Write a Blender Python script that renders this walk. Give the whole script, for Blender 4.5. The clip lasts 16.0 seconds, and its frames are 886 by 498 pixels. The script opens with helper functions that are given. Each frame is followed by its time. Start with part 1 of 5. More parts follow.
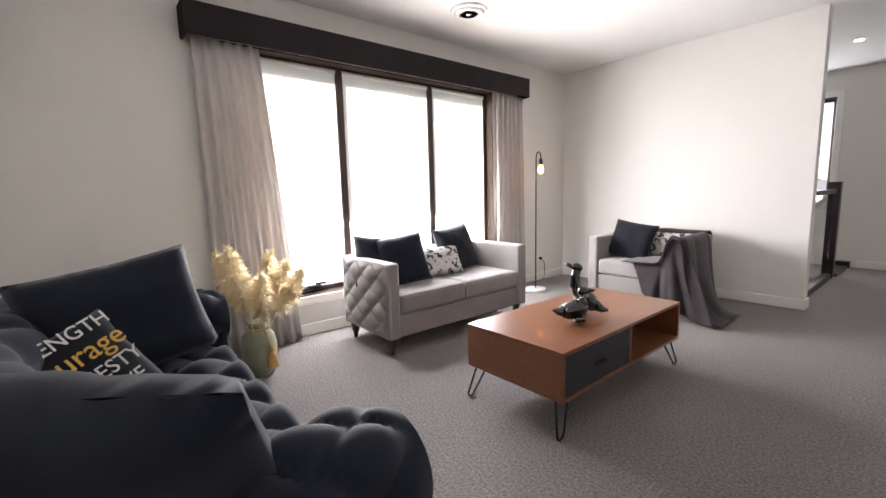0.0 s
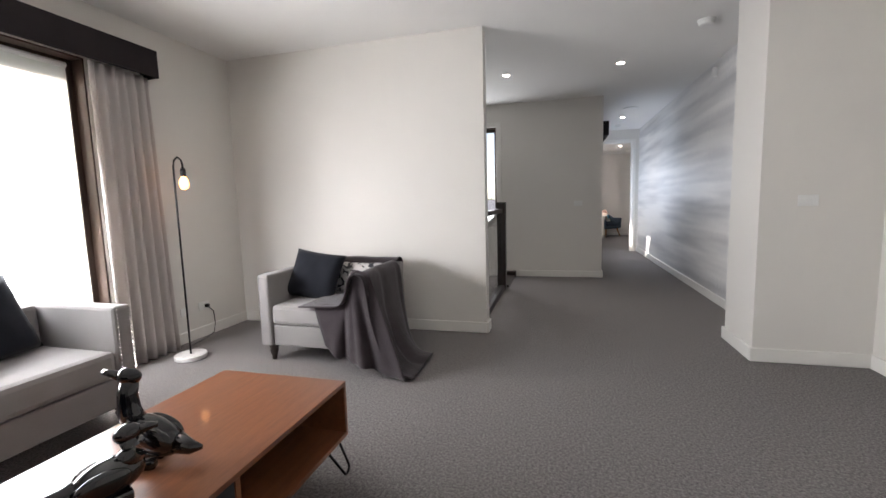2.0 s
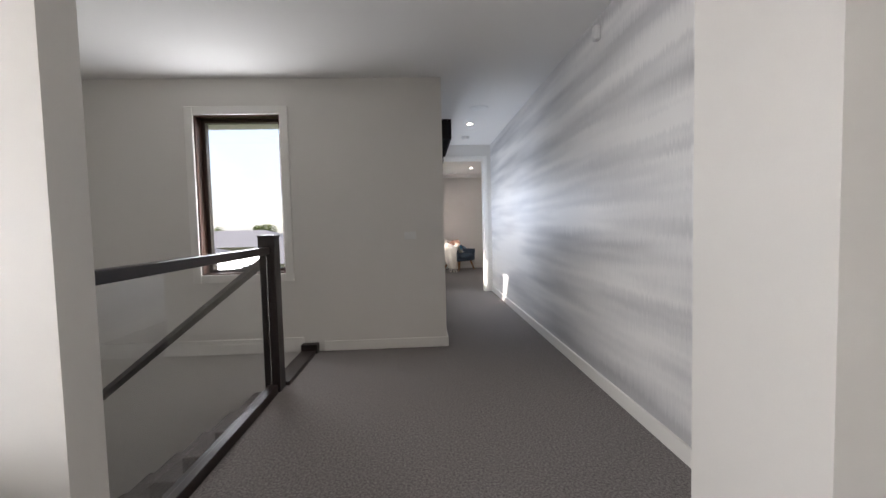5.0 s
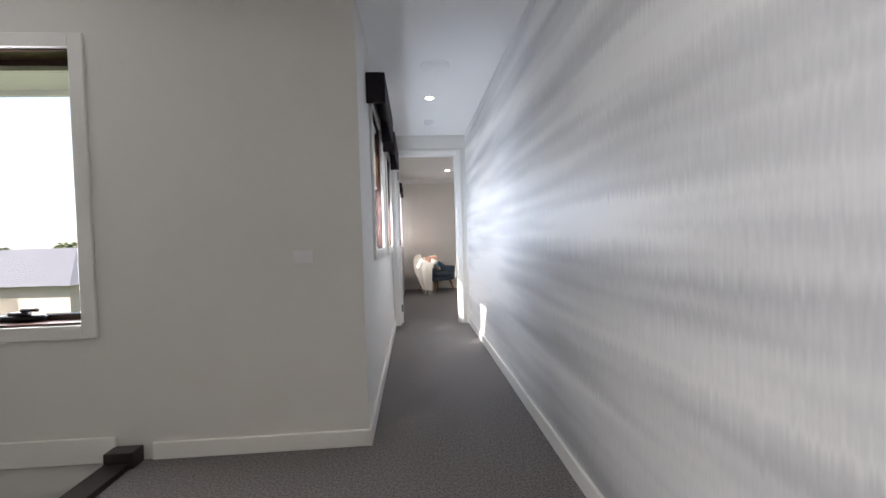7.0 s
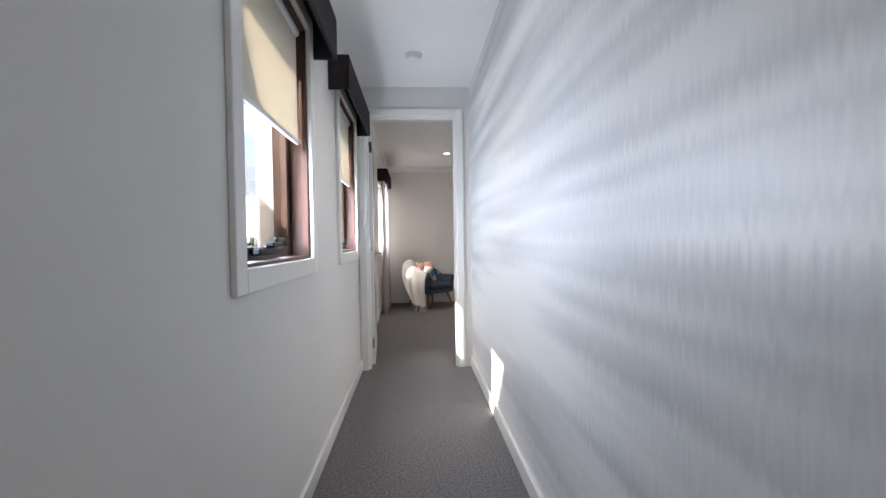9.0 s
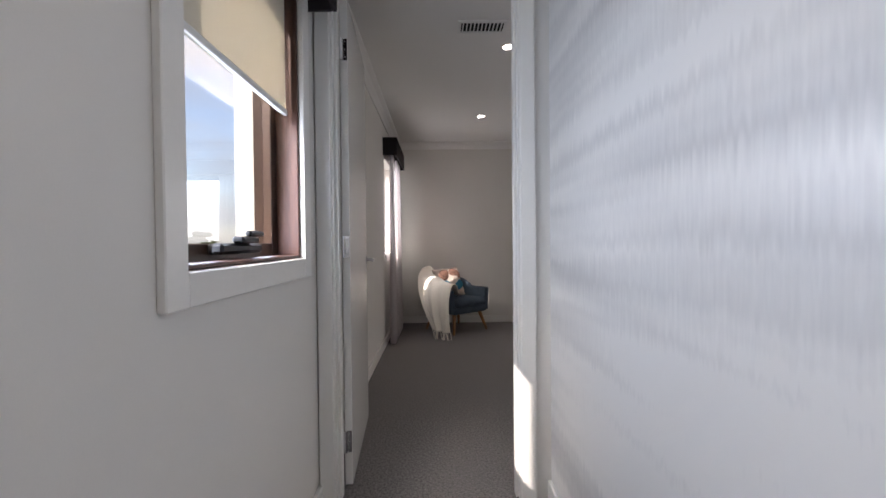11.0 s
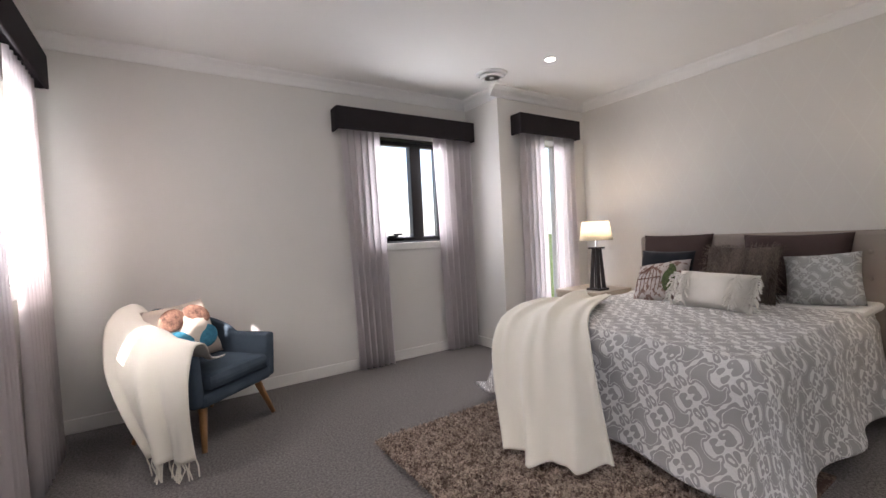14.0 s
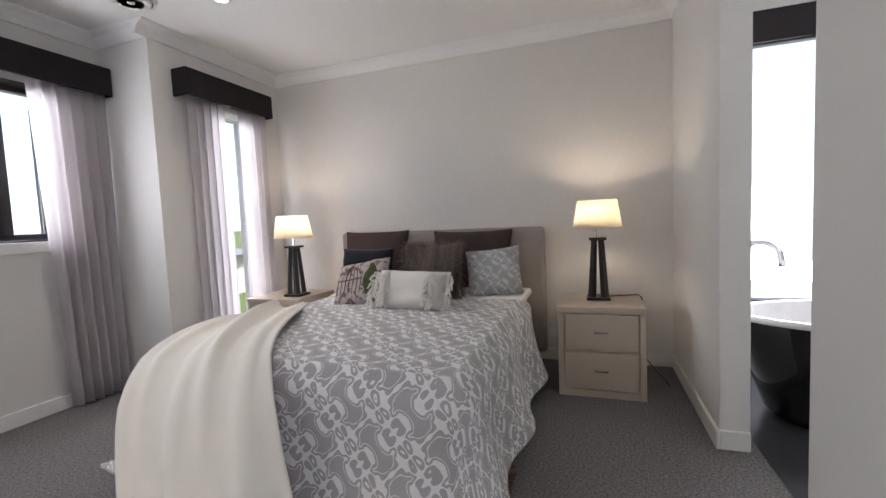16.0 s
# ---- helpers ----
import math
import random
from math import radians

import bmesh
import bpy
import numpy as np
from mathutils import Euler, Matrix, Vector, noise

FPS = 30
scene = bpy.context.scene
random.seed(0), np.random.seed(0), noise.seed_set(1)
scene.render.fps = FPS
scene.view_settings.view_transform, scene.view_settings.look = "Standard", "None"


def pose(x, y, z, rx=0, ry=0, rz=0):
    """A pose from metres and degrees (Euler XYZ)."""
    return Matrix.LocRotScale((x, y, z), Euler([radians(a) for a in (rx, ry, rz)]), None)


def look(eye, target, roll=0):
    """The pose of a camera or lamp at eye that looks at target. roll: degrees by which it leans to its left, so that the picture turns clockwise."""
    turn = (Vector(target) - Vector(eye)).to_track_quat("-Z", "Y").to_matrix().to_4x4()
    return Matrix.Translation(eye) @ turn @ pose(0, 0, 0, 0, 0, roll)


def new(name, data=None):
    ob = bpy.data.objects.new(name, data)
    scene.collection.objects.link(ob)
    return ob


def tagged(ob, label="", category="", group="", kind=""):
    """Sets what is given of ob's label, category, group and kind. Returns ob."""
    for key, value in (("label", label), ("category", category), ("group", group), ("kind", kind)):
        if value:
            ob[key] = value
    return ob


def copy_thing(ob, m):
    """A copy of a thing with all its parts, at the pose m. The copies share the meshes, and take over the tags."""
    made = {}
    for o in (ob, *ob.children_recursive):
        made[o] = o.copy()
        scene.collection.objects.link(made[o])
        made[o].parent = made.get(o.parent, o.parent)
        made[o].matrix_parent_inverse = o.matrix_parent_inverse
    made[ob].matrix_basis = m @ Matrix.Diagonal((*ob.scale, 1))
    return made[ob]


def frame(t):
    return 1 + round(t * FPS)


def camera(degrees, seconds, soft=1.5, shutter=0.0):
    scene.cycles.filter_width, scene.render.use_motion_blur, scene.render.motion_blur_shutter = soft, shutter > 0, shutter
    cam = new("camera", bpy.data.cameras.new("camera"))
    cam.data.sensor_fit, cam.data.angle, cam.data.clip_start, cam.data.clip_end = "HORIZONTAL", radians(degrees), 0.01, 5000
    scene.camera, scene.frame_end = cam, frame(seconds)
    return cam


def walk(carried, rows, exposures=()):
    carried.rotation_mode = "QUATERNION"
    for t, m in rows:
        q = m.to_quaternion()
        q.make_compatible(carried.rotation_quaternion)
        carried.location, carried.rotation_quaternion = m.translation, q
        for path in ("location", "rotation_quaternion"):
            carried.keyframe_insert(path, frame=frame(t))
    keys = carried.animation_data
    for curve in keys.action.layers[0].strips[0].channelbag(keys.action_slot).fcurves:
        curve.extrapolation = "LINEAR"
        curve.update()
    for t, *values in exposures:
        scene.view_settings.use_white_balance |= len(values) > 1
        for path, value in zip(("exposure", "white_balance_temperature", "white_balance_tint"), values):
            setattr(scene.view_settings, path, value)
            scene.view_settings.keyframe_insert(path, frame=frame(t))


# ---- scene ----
cam = camera(92.7, 16.0)
PATH = [
    (0, (-1.035, -2.726, 1.13), (-2.56, -1.459, 0.865), -1.5),
    (0.5, (-1.154, -2.51, 1.141), (-2.553, -1.11, 0.851), -1.6),
    (1, (-1.185, -2.245, 1.137), (-2.367, -0.658, 0.847), -1.7),
    (1.5, (-1.193, -1.874, 1.164), (-2.078, -0.1, 0.899), -1.6),
    (2, (-1.203, -1.494, 1.149), (-1.731, 0.423, 0.932), -1.6),
    (2.5, (-1.169, -1.109, 1.165), (-1.302, 0.88, 0.995), -1.8),
    (3, (-1.106, -0.669, 1.18), (-0.99, 1.324, 1.055), -1.7),
    (3.5, (-1.074, -0.23, 1.164), (-0.891, 1.759, 1.061), -1.2),
    (4, (-1.013, 0.166, 1.165), (-0.866, 2.158, 1.056), -0.8),
    (6.5, (-0.449, 2.127, 1.173), (-0.373, 4.124, 1.099), -2.0),
    (7, (-0.311, 2.579, 1.163), (-0.173, 4.574, 1.117), -1.8),
    (7.5, (-0.209, 3.041, 1.189), (-0.081, 5.037, 1.171), -0.8),
    (8, (-0.164, 3.514, 1.211), (-0.011, 5.508, 1.201), -0.1),
    (8.5, (-0.113, 4.003, 1.2), (0.031, 5.998, 1.192), -0.2),
    (9, (-0.089, 4.465, 1.174), (0.042, 6.461, 1.135), -0.9),
    (11.5, (-0.068, 6.976, 1.157), (-0.051, 8.976, 1.126), -0.4),
    (12, (-0.125, 7.425, 1.179), (-0.044, 9.423, 1.129), -0.9),
    (12.5, (-0.135, 7.868, 1.18), (0.071, 9.856, 1.14), -1.0),
    (13, (-0.152, 8.277, 1.175), (0.318, 10.221, 1.147), -1.8),
    (13.5, (-0.113, 8.612, 1.176), (0.666, 10.454, 1.135), -2.4),
    (14, (0.003, 8.933, 1.167), (1.099, 10.605, 1.11), -2.8),
    (14.5, (0.125, 9.123, 1.169), (1.522, 10.551, 1.086), -3.2),
    (15, (0.268, 9.205, 1.173), (1.903, 10.351, 1.065), -3.4),
    (15.5, (0.386, 9.216, 1.154), (2.185, 10.082, 1.03), -3.1),
    (16, (0.582, 9.22, 1.159), (2.466, 9.876, 1.021), -2.5),
]
EXPO = [(0.0, 1.9, 6600, 18), (0.7, 1.75, 6600, 18), (1.5, 1.5, 6500, 16), (3.0, 1.55, 6550, 15), (4.0, 1.45, 6600, 16), (6.5, 1.82, 6500, 15), (9.0, 1.72, 6450, 15), (11.5, 0.95, 6700, 18), (12.5, 1.45, 6900, 18), (13.2, 1.7, 6650, 18), (14.0, 2.05, 6450, 18), (16.0, 2.02, 6150, 16)]
walk(cam, [(t, look(eye, target, roll)) for t, eye, target, roll in PATH], EXPO)

# ---- light ----
H = 2.58
SUN = Vector((0.76, 0.62, -0.86)).normalized()      # the way the sunlight goes
world = bpy.data.worlds.new("world")
scene.world = world
world.use_nodes = True
sky = world.node_tree.nodes.new("ShaderNodeTexSky")
sky.sky_type, sky.sun_disc = "NISHITA", False
sky.sun_elevation = math.asin(-SUN.z)
sky.sun_rotation = math.atan2(-SUN.x, -SUN.y)
bg = world.node_tree.nodes["Background"]
bg.inputs[1].default_value = 0.14
# thin broken cloud over the blue
_wn, _wl = world.node_tree.nodes, world.node_tree.links
_wc, _wm, _wz, _wr, _wx = (_wn.new("ShaderNode" + k) for k in ("TexCoord", "Mapping", "TexNoise", "MapRange", "Mix"))
_wm.inputs["Scale"].default_value = (2.2, 2.2, 7.0)
_wz.inputs["Scale"].default_value, _wz.inputs["Detail"].default_value = 1.0, 6.0
_wr.inputs[1].default_value, _wr.inputs[2].default_value, _wr.inputs[4].default_value = 0.32, 0.60, 0.9
_wx.data_type = "RGBA"
_wx.inputs[7].default_value = (2.3, 2.42, 2.6, 1)
_wl.new(_wc.outputs["Generated"], _wm.inputs[0])
_wl.new(_wm.outputs[0], _wz.inputs["Vector"])
_wl.new(_wz.outputs[0], _wr.inputs[0])
_wl.new(_wr.outputs[0], _wx.inputs[0])
_wl.new(sky.outputs[0], _wx.inputs[6])
_wl.new(_wx.outputs[2], bg.inputs[0])
sun = new("sun", bpy.data.lights.new("sun", "SUN"))
sun.data.energy, sun.data.angle, sun.data.color = 4.6, radians(0.6), (1, 0.94, 0.85)
sun.matrix_world = look((-20, -15, 20), Vector((-20, -15, 20)) + SUN)


def window_light(name, at, to, w, h, watts):
    o = new(name, bpy.data.lights.new(name, "AREA"))
    o.data.shape, o.data.size, o.data.size_y, o.data.energy = "RECTANGLE", w, h, watts
    o.data.color = (0.93, 0.97, 1.0)
    o.matrix_world = look(at, to)
    return o


# daylight standing in for the sky in each window opening
window_light("window_light_lounge", (-4.41, -0.45, 0.98), (0, -0.45, -0.5), 2.1, 1.1, 70)
window_light("window_light_stair", (-2.5, 5.06, 1.5), (-2.5, 0, 1.2), 0.6, 1.4, 9)
window_light("window_light_hall", (-0.66, 6.15, 1.38), (3, 6.25, 1.2), 0.62, 0.5, 3.5).data.color = (0.70, 0.83, 1.0)
window_light("window_light_hall_end", (-0.66, 7.75, 1.38), (3, 7.85, 1.2), 0.62, 0.5, 4.2).data.color = (0.70, 0.83, 1.0)
window_light("window_light_bed_west", (-0.72, 11.72, 1.6), (3, 11.72, 1.2), 0.8, 1.0, 5)
window_light("window_light_bed_north", (2.05, 12.62, 1.62), (2.05, 9, 1.2), 0.75, 0.9, 5)
window_light("window_light_bed_tall", (3.42, 12.1, 1.2), (3.42, 9, 1.0), 0.4, 1.7, 3)
window_light("window_light_bath", (4.0, 7.7, 1.4), (0, 8.9, 0.6), 1.1, 1.6, 14)


# ---- materials ----
def mat(name, a, b=None, scale=6.0, rough=0.6, metal=0.0, fine=120.0, bump=0.15, dist=0.004, stretch=(1, 1, 1), mix=1.0,
        trans=0.0, transl=0.0, coat=0.0, sheen=0.0, detail=5.0):
    """Two tints blended by broad and fine noise, with fine relief."""
    m = bpy.data.materials.new(name)
    m.use_nodes = True
    nt = m.node_tree
    n, l = nt.nodes, nt.links
    p = n["Principled BSDF"]
    b = b or tuple(c * 0.86 for c in a)
    tc, mp = n.new("ShaderNodeTexCoord"), n.new("ShaderNodeMapping")
    mp.inputs["Scale"].default_value = stretch
    l.new(tc.outputs["Object"], mp.inputs[0])
    big, small = n.new("ShaderNodeTexNoise"), n.new("ShaderNodeTexNoise")
    big.inputs["Scale"].default_value, small.inputs["Scale"].default_value = scale, fine
    big.inputs["Detail"].default_value = detail
    small.inputs["Detail"].default_value = 3.0
    for t in (big, small):
        l.new(mp.outputs[0], t.inputs["Vector"])
    add = n.new("ShaderNodeMath")
    add.operation = "MULTIPLY_ADD"
    add.inputs[1].default_value, add.inputs[2].default_value = 0.45, 0.0
    l.new(small.outputs[0], add.inputs[0])
    s2 = n.new("ShaderNodeMath")
    s2.operation = "MULTIPLY_ADD"
    s2.inputs[1].default_value = 0.55
    l.new(big.outputs[0], s2.inputs[0])
    l.new(add.outputs[0], s2.inputs[2])
    ramp = n.new("ShaderNodeMapRange")
    ramp.inputs[1].default_value, ramp.inputs[2].default_value = 0.32, 0.68
    l.new(s2.outputs[0], ramp.inputs[0])
    mx = n.new("ShaderNodeMix")
    mx.data_type = "RGBA"
    mx.inputs[6].default_value, mx.inputs[7].default_value = (*a, 1), (*b, 1)
    l.new(ramp.outputs[0], mx.inputs[0])
    l.new(mx.outputs[2], p.inputs["Base Color"])
    p.inputs["Roughness"].default_value, p.inputs["Metallic"].default_value = rough, metal
    p.inputs["Transmission Weight"].default_value = trans
    if rough >= 0.75 and not trans:
        p.inputs["Specular IOR Level"].default_value = 0.12     # cloth and other matt surfaces
    p.inputs["Coat Weight"].default_value = coat
    p.inputs["Sheen Weight"].default_value = sheen
    if bump:
        bp = n.new("ShaderNodeBump")
        bp.inputs["Strength"].default_value, bp.inputs["Distance"].default_value = bump, dist
        l.new(small.outputs[0], bp.inputs["Height"])
        l.new(bp.outputs[0], p.inputs["Normal"])
    if transl:
        tr, ms = n.new("ShaderNodeBsdfTranslucent"), n.new("ShaderNodeMixShader")
        l.new(mx.outputs[2], tr.inputs[0])
        ms.inputs[0].default_value = transl
        l.new(p.outputs[0], ms.inputs[1])
        l.new(tr.outputs[0], ms.inputs[2])
        l.new(ms.outputs[0], n["Material Output"].inputs[0])
    return m


def glow(name, color, strength):
    m = bpy.data.materials.new(name)
    m.use_nodes = True
    p = m.node_tree.nodes["Principled BSDF"]
    p.inputs["Base Color"].default_value = (*color, 1)
    p.inputs["Emission Color"].default_value = (*color, 1)
    p.inputs["Emission Strength"].default_value = strength
    return m


WALL = mat("wall_paint", (0.71, 0.685, 0.645), (0.68, 0.66, 0.62), 1.5, 0.55, fine=260, bump=0.05, dist=0.001)
CEIL = mat("ceiling_paint", (0.80, 0.79, 0.77), (0.78, 0.77, 0.75), 1.2, 0.8, fine=200, bump=0.05, dist=0.001)
TRIM = mat("trim_gloss", (0.79, 0.77, 0.73), (0.76, 0.745, 0.705), 3, 0.28, fine=60, bump=0)
DOOR = mat("door_gloss", (0.79, 0.775, 0.74), (0.77, 0.755, 0.72), 1.5, 0.22, fine=60, bump=0)
CARPET = mat("carpet", (0.355, 0.326, 0.318), (0.056, 0.051, 0.051), 85, 0.95, fine=210, bump=0.9, dist=0.011, sheen=0.08)
PELMET = mat("pelmet_fabric", (0.030, 0.025, 0.026), (0.022, 0.018, 0.02), 5, 0.8, fine=400, bump=0.3, dist=0.002)
FRAME = mat("window_frame_brown", (0.060, 0.036, 0.026), (0.04, 0.024, 0.018), 4, 0.35, fine=80, bump=0.05)
BLACKFRAME = mat("window_frame_black", (0.02, 0.018, 0.02), None, 5, 0.35, fine=80, bump=0.05)
REVEAL = mat("stained_timber", (0.085, 0.034, 0.021), (0.045, 0.019, 0.013), 3, 0.4, fine=30, bump=0.15, stretch=(6, 6, 0.5))
GLASS = mat("window_glass", (1, 1, 1), (0.99, 1, 1), 1, 0.0, bump=0, trans=1.0)
BLIND = mat("roller_blind", (0.88, 0.87, 0.85), (0.85, 0.84, 0.82), 2, 0.8, fine=500, bump=0.1, dist=0.001, transl=0.75)
BLINDC = mat("roller_blind_cream", (0.78, 0.74, 0.64), (0.74, 0.70, 0.61), 2, 0.8, fine=500, bump=0.1, dist=0.001, transl=0.35)
CURTAIN = mat("curtain_linen", (0.70, 0.655, 0.63), (0.64, 0.60, 0.575), 3, 0.9, fine=350, bump=0.25, dist=0.001, transl=0.35, stretch=(1, 1, 0.2))
SHEER = mat("curtain_sheer", (0.78, 0.74, 0.74), (0.70, 0.665, 0.665), 3, 0.9, fine=350, bump=0.2, dist=0.001, transl=0.68, stretch=(1, 1, 0.2))
GREY = mat("grey_linen_upholstery", (0.27, 0.253, 0.248), (0.225, 0.211, 0.208), 6, 0.9, fine=420, bump=0.35, dist=0.002, sheen=0.2)
NAVY = mat("navy_velvet", (0.009, 0.011, 0.019), (0.015, 0.019, 0.029), 5, 0.75, fine=200, bump=0.15, dist=0.002, sheen=0.12)
BLACKV = mat("black_velvet", (0.010, 0.011, 0.016), (0.016, 0.018, 0.024), 5, 0.8, fine=200, bump=0.15, dist=0.002, sheen=0.1)
THROW = mat("charcoal_knit", (0.050, 0.040, 0.044), (0.030, 0.024, 0.027), 10, 0.95, fine=160, bump=0.6, dist=0.005, sheen=0.2)
CREAM = mat("cream_fleece", (0.86, 0.82, 0.735), (0.82, 0.775, 0.685), 6, 0.95, fine=220, bump=0.4, dist=0.004, sheen=0.3)
WALNUT = mat("walnut_veneer", (0.235, 0.085, 0.035), (0.15, 0.052, 0.022), 5, 0.32, fine=40, bump=0.05, stretch=(9, 0.7, 9), coat=0.2)
DARKWOOD = mat("dark_stained_wood", (0.022, 0.014, 0.012), (0.014, 0.009, 0.008), 6, 0.35, fine=60, bump=0.08)
BLACKM = mat("black_metal", (0.014, 0.014, 0.015), None, 8, 0.4, metal=0.6, fine=120, bump=0.03)
DRAWER = mat("charcoal_drawer", (0.020, 0.021, 0.026), None, 6, 0.5, fine=150, bump=0.05)
CERAMIC = mat("black_glaze", (0.006, 0.006, 0.007), None, 6, 0.06, fine=20, bump=0.0, coat=0.6)
CERAMICW = mat("white_glaze", (0.7, 0.68, 0.66), None, 6, 0.08, fine=20, bump=0.0, coat=0.6)
CHROME = mat("chrome", (0.75, 0.75, 0.76), None, 6, 0.12, metal=1.0, bump=0)
WHITEP = mat("white_plastic", (0.80, 0.80, 0.78), None, 8, 0.35, bump=0)
MARBLE = mat("white_marble", (0.80, 0.78, 0.75), (0.55, 0.53, 0.52), 9, 0.2, fine=60, bump=0)
STONEV = mat("sage_glazed_pottery", (0.36, 0.36, 0.24), (0.24, 0.25, 0.17), 12, 0.4, fine=60, bump=0.2)
PAMPAS = mat("pampas_plume", (0.94, 0.87, 0.70), (0.86, 0.75, 0.54), 20, 0.95, fine=200, bump=0.3, transl=0.5)
ROPE = mat("straw_rope", (0.62, 0.40, 0.18), (0.45, 0.27, 0.11), 30, 0.9, fine=250, bump=0.6)
BLUEGREY = mat("blue_grey_tweed", (0.085, 0.115, 0.15), (0.055, 0.075, 0.10), 10, 0.9, fine=350, bump=0.4, dist=0.002)
OAK = mat("oak_leg", (0.42, 0.21, 0.08), (0.30, 0.14, 0.05), 6, 0.4, fine=60, bump=0.1, stretch=(6, 6, 0.6))
TAUPE = mat("taupe_linen", (0.36, 0.31, 0.275), (0.32, 0.275, 0.245), 6, 0.9, fine=400, bump=0.3, dist=0.002)
BROWN = mat("brown_cotton", (0.085, 0.058, 0.055), (0.065, 0.044, 0.042), 7, 0.85, fine=300, bump=0.25)
BEDSIDE = mat("beige_lacquer", (0.52, 0.435, 0.34), (0.49, 0.41, 0.32), 3, 0.35, fine=80, bump=0.04)
SHEET = mat("white_sheet", (0.80, 0.79, 0.77), None, 4, 0.85, fine=150, bump=0.3)
FUR = mat("faux_fur", (0.42, 0.34, 0.29), (0.04, 0.028, 0.024), 5, 0.95, fine=90, bump=1.0, dist=0.02, stretch=(3.0, 1, 0.6))
SHADE = mat("lamp_shade", (0.86, 0.80, 0.68), (0.83, 0.77, 0.65), 3, 0.9, fine=400, bump=0.2, transl=0.6)
TILE = mat("dark_floor_tile", (0.055, 0.055, 0.058), (0.045, 0.045, 0.048), 2, 0.3, fine=60, bump=0.05)
GRASSM = mat("lawn", (0.07, 0.10, 0.03), (0.05, 0.07, 0.025), 0.6, 0.95, fine=20, bump=0.4)
ROOF = mat("roof_tiles", (0.13, 0.13, 0.145), (0.10, 0.10, 0.11), 1, 0.7, fine=20, bump=0.5)
BRICKW = mat("rendered_wall", (0.45, 0.40, 0.34), None, 1, 0.8, fine=40, bump=0.2)
LEAF = mat("foliage", (0.10, 0.12, 0.035), (0.05, 0.075, 0.02), 3, 0.8, fine=30, bump=0.3)
FENCE = mat("pale_metal_cladding", (0.42, 0.44, 0.47), (0.38, 0.40, 0.43), 1, 0.5, fine=20, bump=0.1)
LIGHT = glow("downlight_glow", (1.0, 0.93, 0.82), 14)
BULB = glow("filament_glow", (1.0, 0.40, 0.10), 3.2)
DARK = mat("painted_vent_shade", (0.03, 0.03, 0.03), None, 5, 0.8)


def wallpaper():
    """Pale pearly wallpaper: broad level bands whose edges are dragged into short vertical brush marks."""
    m = mat("brushed_wallpaper", (0.80, 0.79, 0.775), (0.43, 0.43, 0.44), 1.0, 0.48, metal=0.15, fine=30, bump=0.03, dist=0.002, detail=3)
    n, l = m.node_tree.nodes, m.node_tree.links

    def op(kind, a, b=0.0, c=0.0):
        q = n.new("ShaderNodeMath")
        q.operation = kind
        for i, v in enumerate((a, b, c)):
            if isinstance(v, (int, float)):
                q.inputs[i].default_value = v
            else:
                l.new(v, q.inputs[i])
        return q.outputs[0]

    def noise_at(scale, detail, vec=None):
        mp, t = n.new("ShaderNodeMapping"), n.new("ShaderNodeTexNoise")
        mp.inputs["Scale"].default_value = scale
        l.new(vec or tc.outputs["Object"], mp.inputs[0])
        l.new(mp.outputs[0], t.inputs["Vector"])
        t.inputs["Scale"].default_value, t.inputs["Detail"].default_value = 1.0, detail
        return t.outputs[0]
    tc, sep, com = [x for x in n if x.type == "TEX_COORD"][0], n.new("ShaderNodeSeparateXYZ"), n.new("ShaderNodeCombineXYZ")
    l.new(tc.outputs["Object"], sep.inputs[0])
    drag = op("MULTIPLY_ADD", noise_at((0, 70, 2.2), 2.0), 0.075, -0.037)
    l.new(sep.outputs[1], com.inputs[1])
    l.new(op("ADD", sep.outputs[2], drag), com.inputs[2])
    bands = noise_at((0, 0.35, 5.0), 2.5, com.outputs[0])
    marks = noise_at((0, 90, 9.0), 3.0)
    wear = noise_at((0, 1.3, 2.2), 2.0)
    f = op("ADD", op("MULTIPLY", bands, 0.80), op("ADD", op("MULTIPLY", marks, 0.10), op("MULTIPLY", wear, 0.07)))
    rng = [q for q in n if q.type == "MAP_RANGE"][0]
    rng.inputs[1].default_value, rng.inputs[2].default_value = 0.40, 0.66
    l.new(f, rng.inputs[0])
    return m


PAPER = wallpaper()


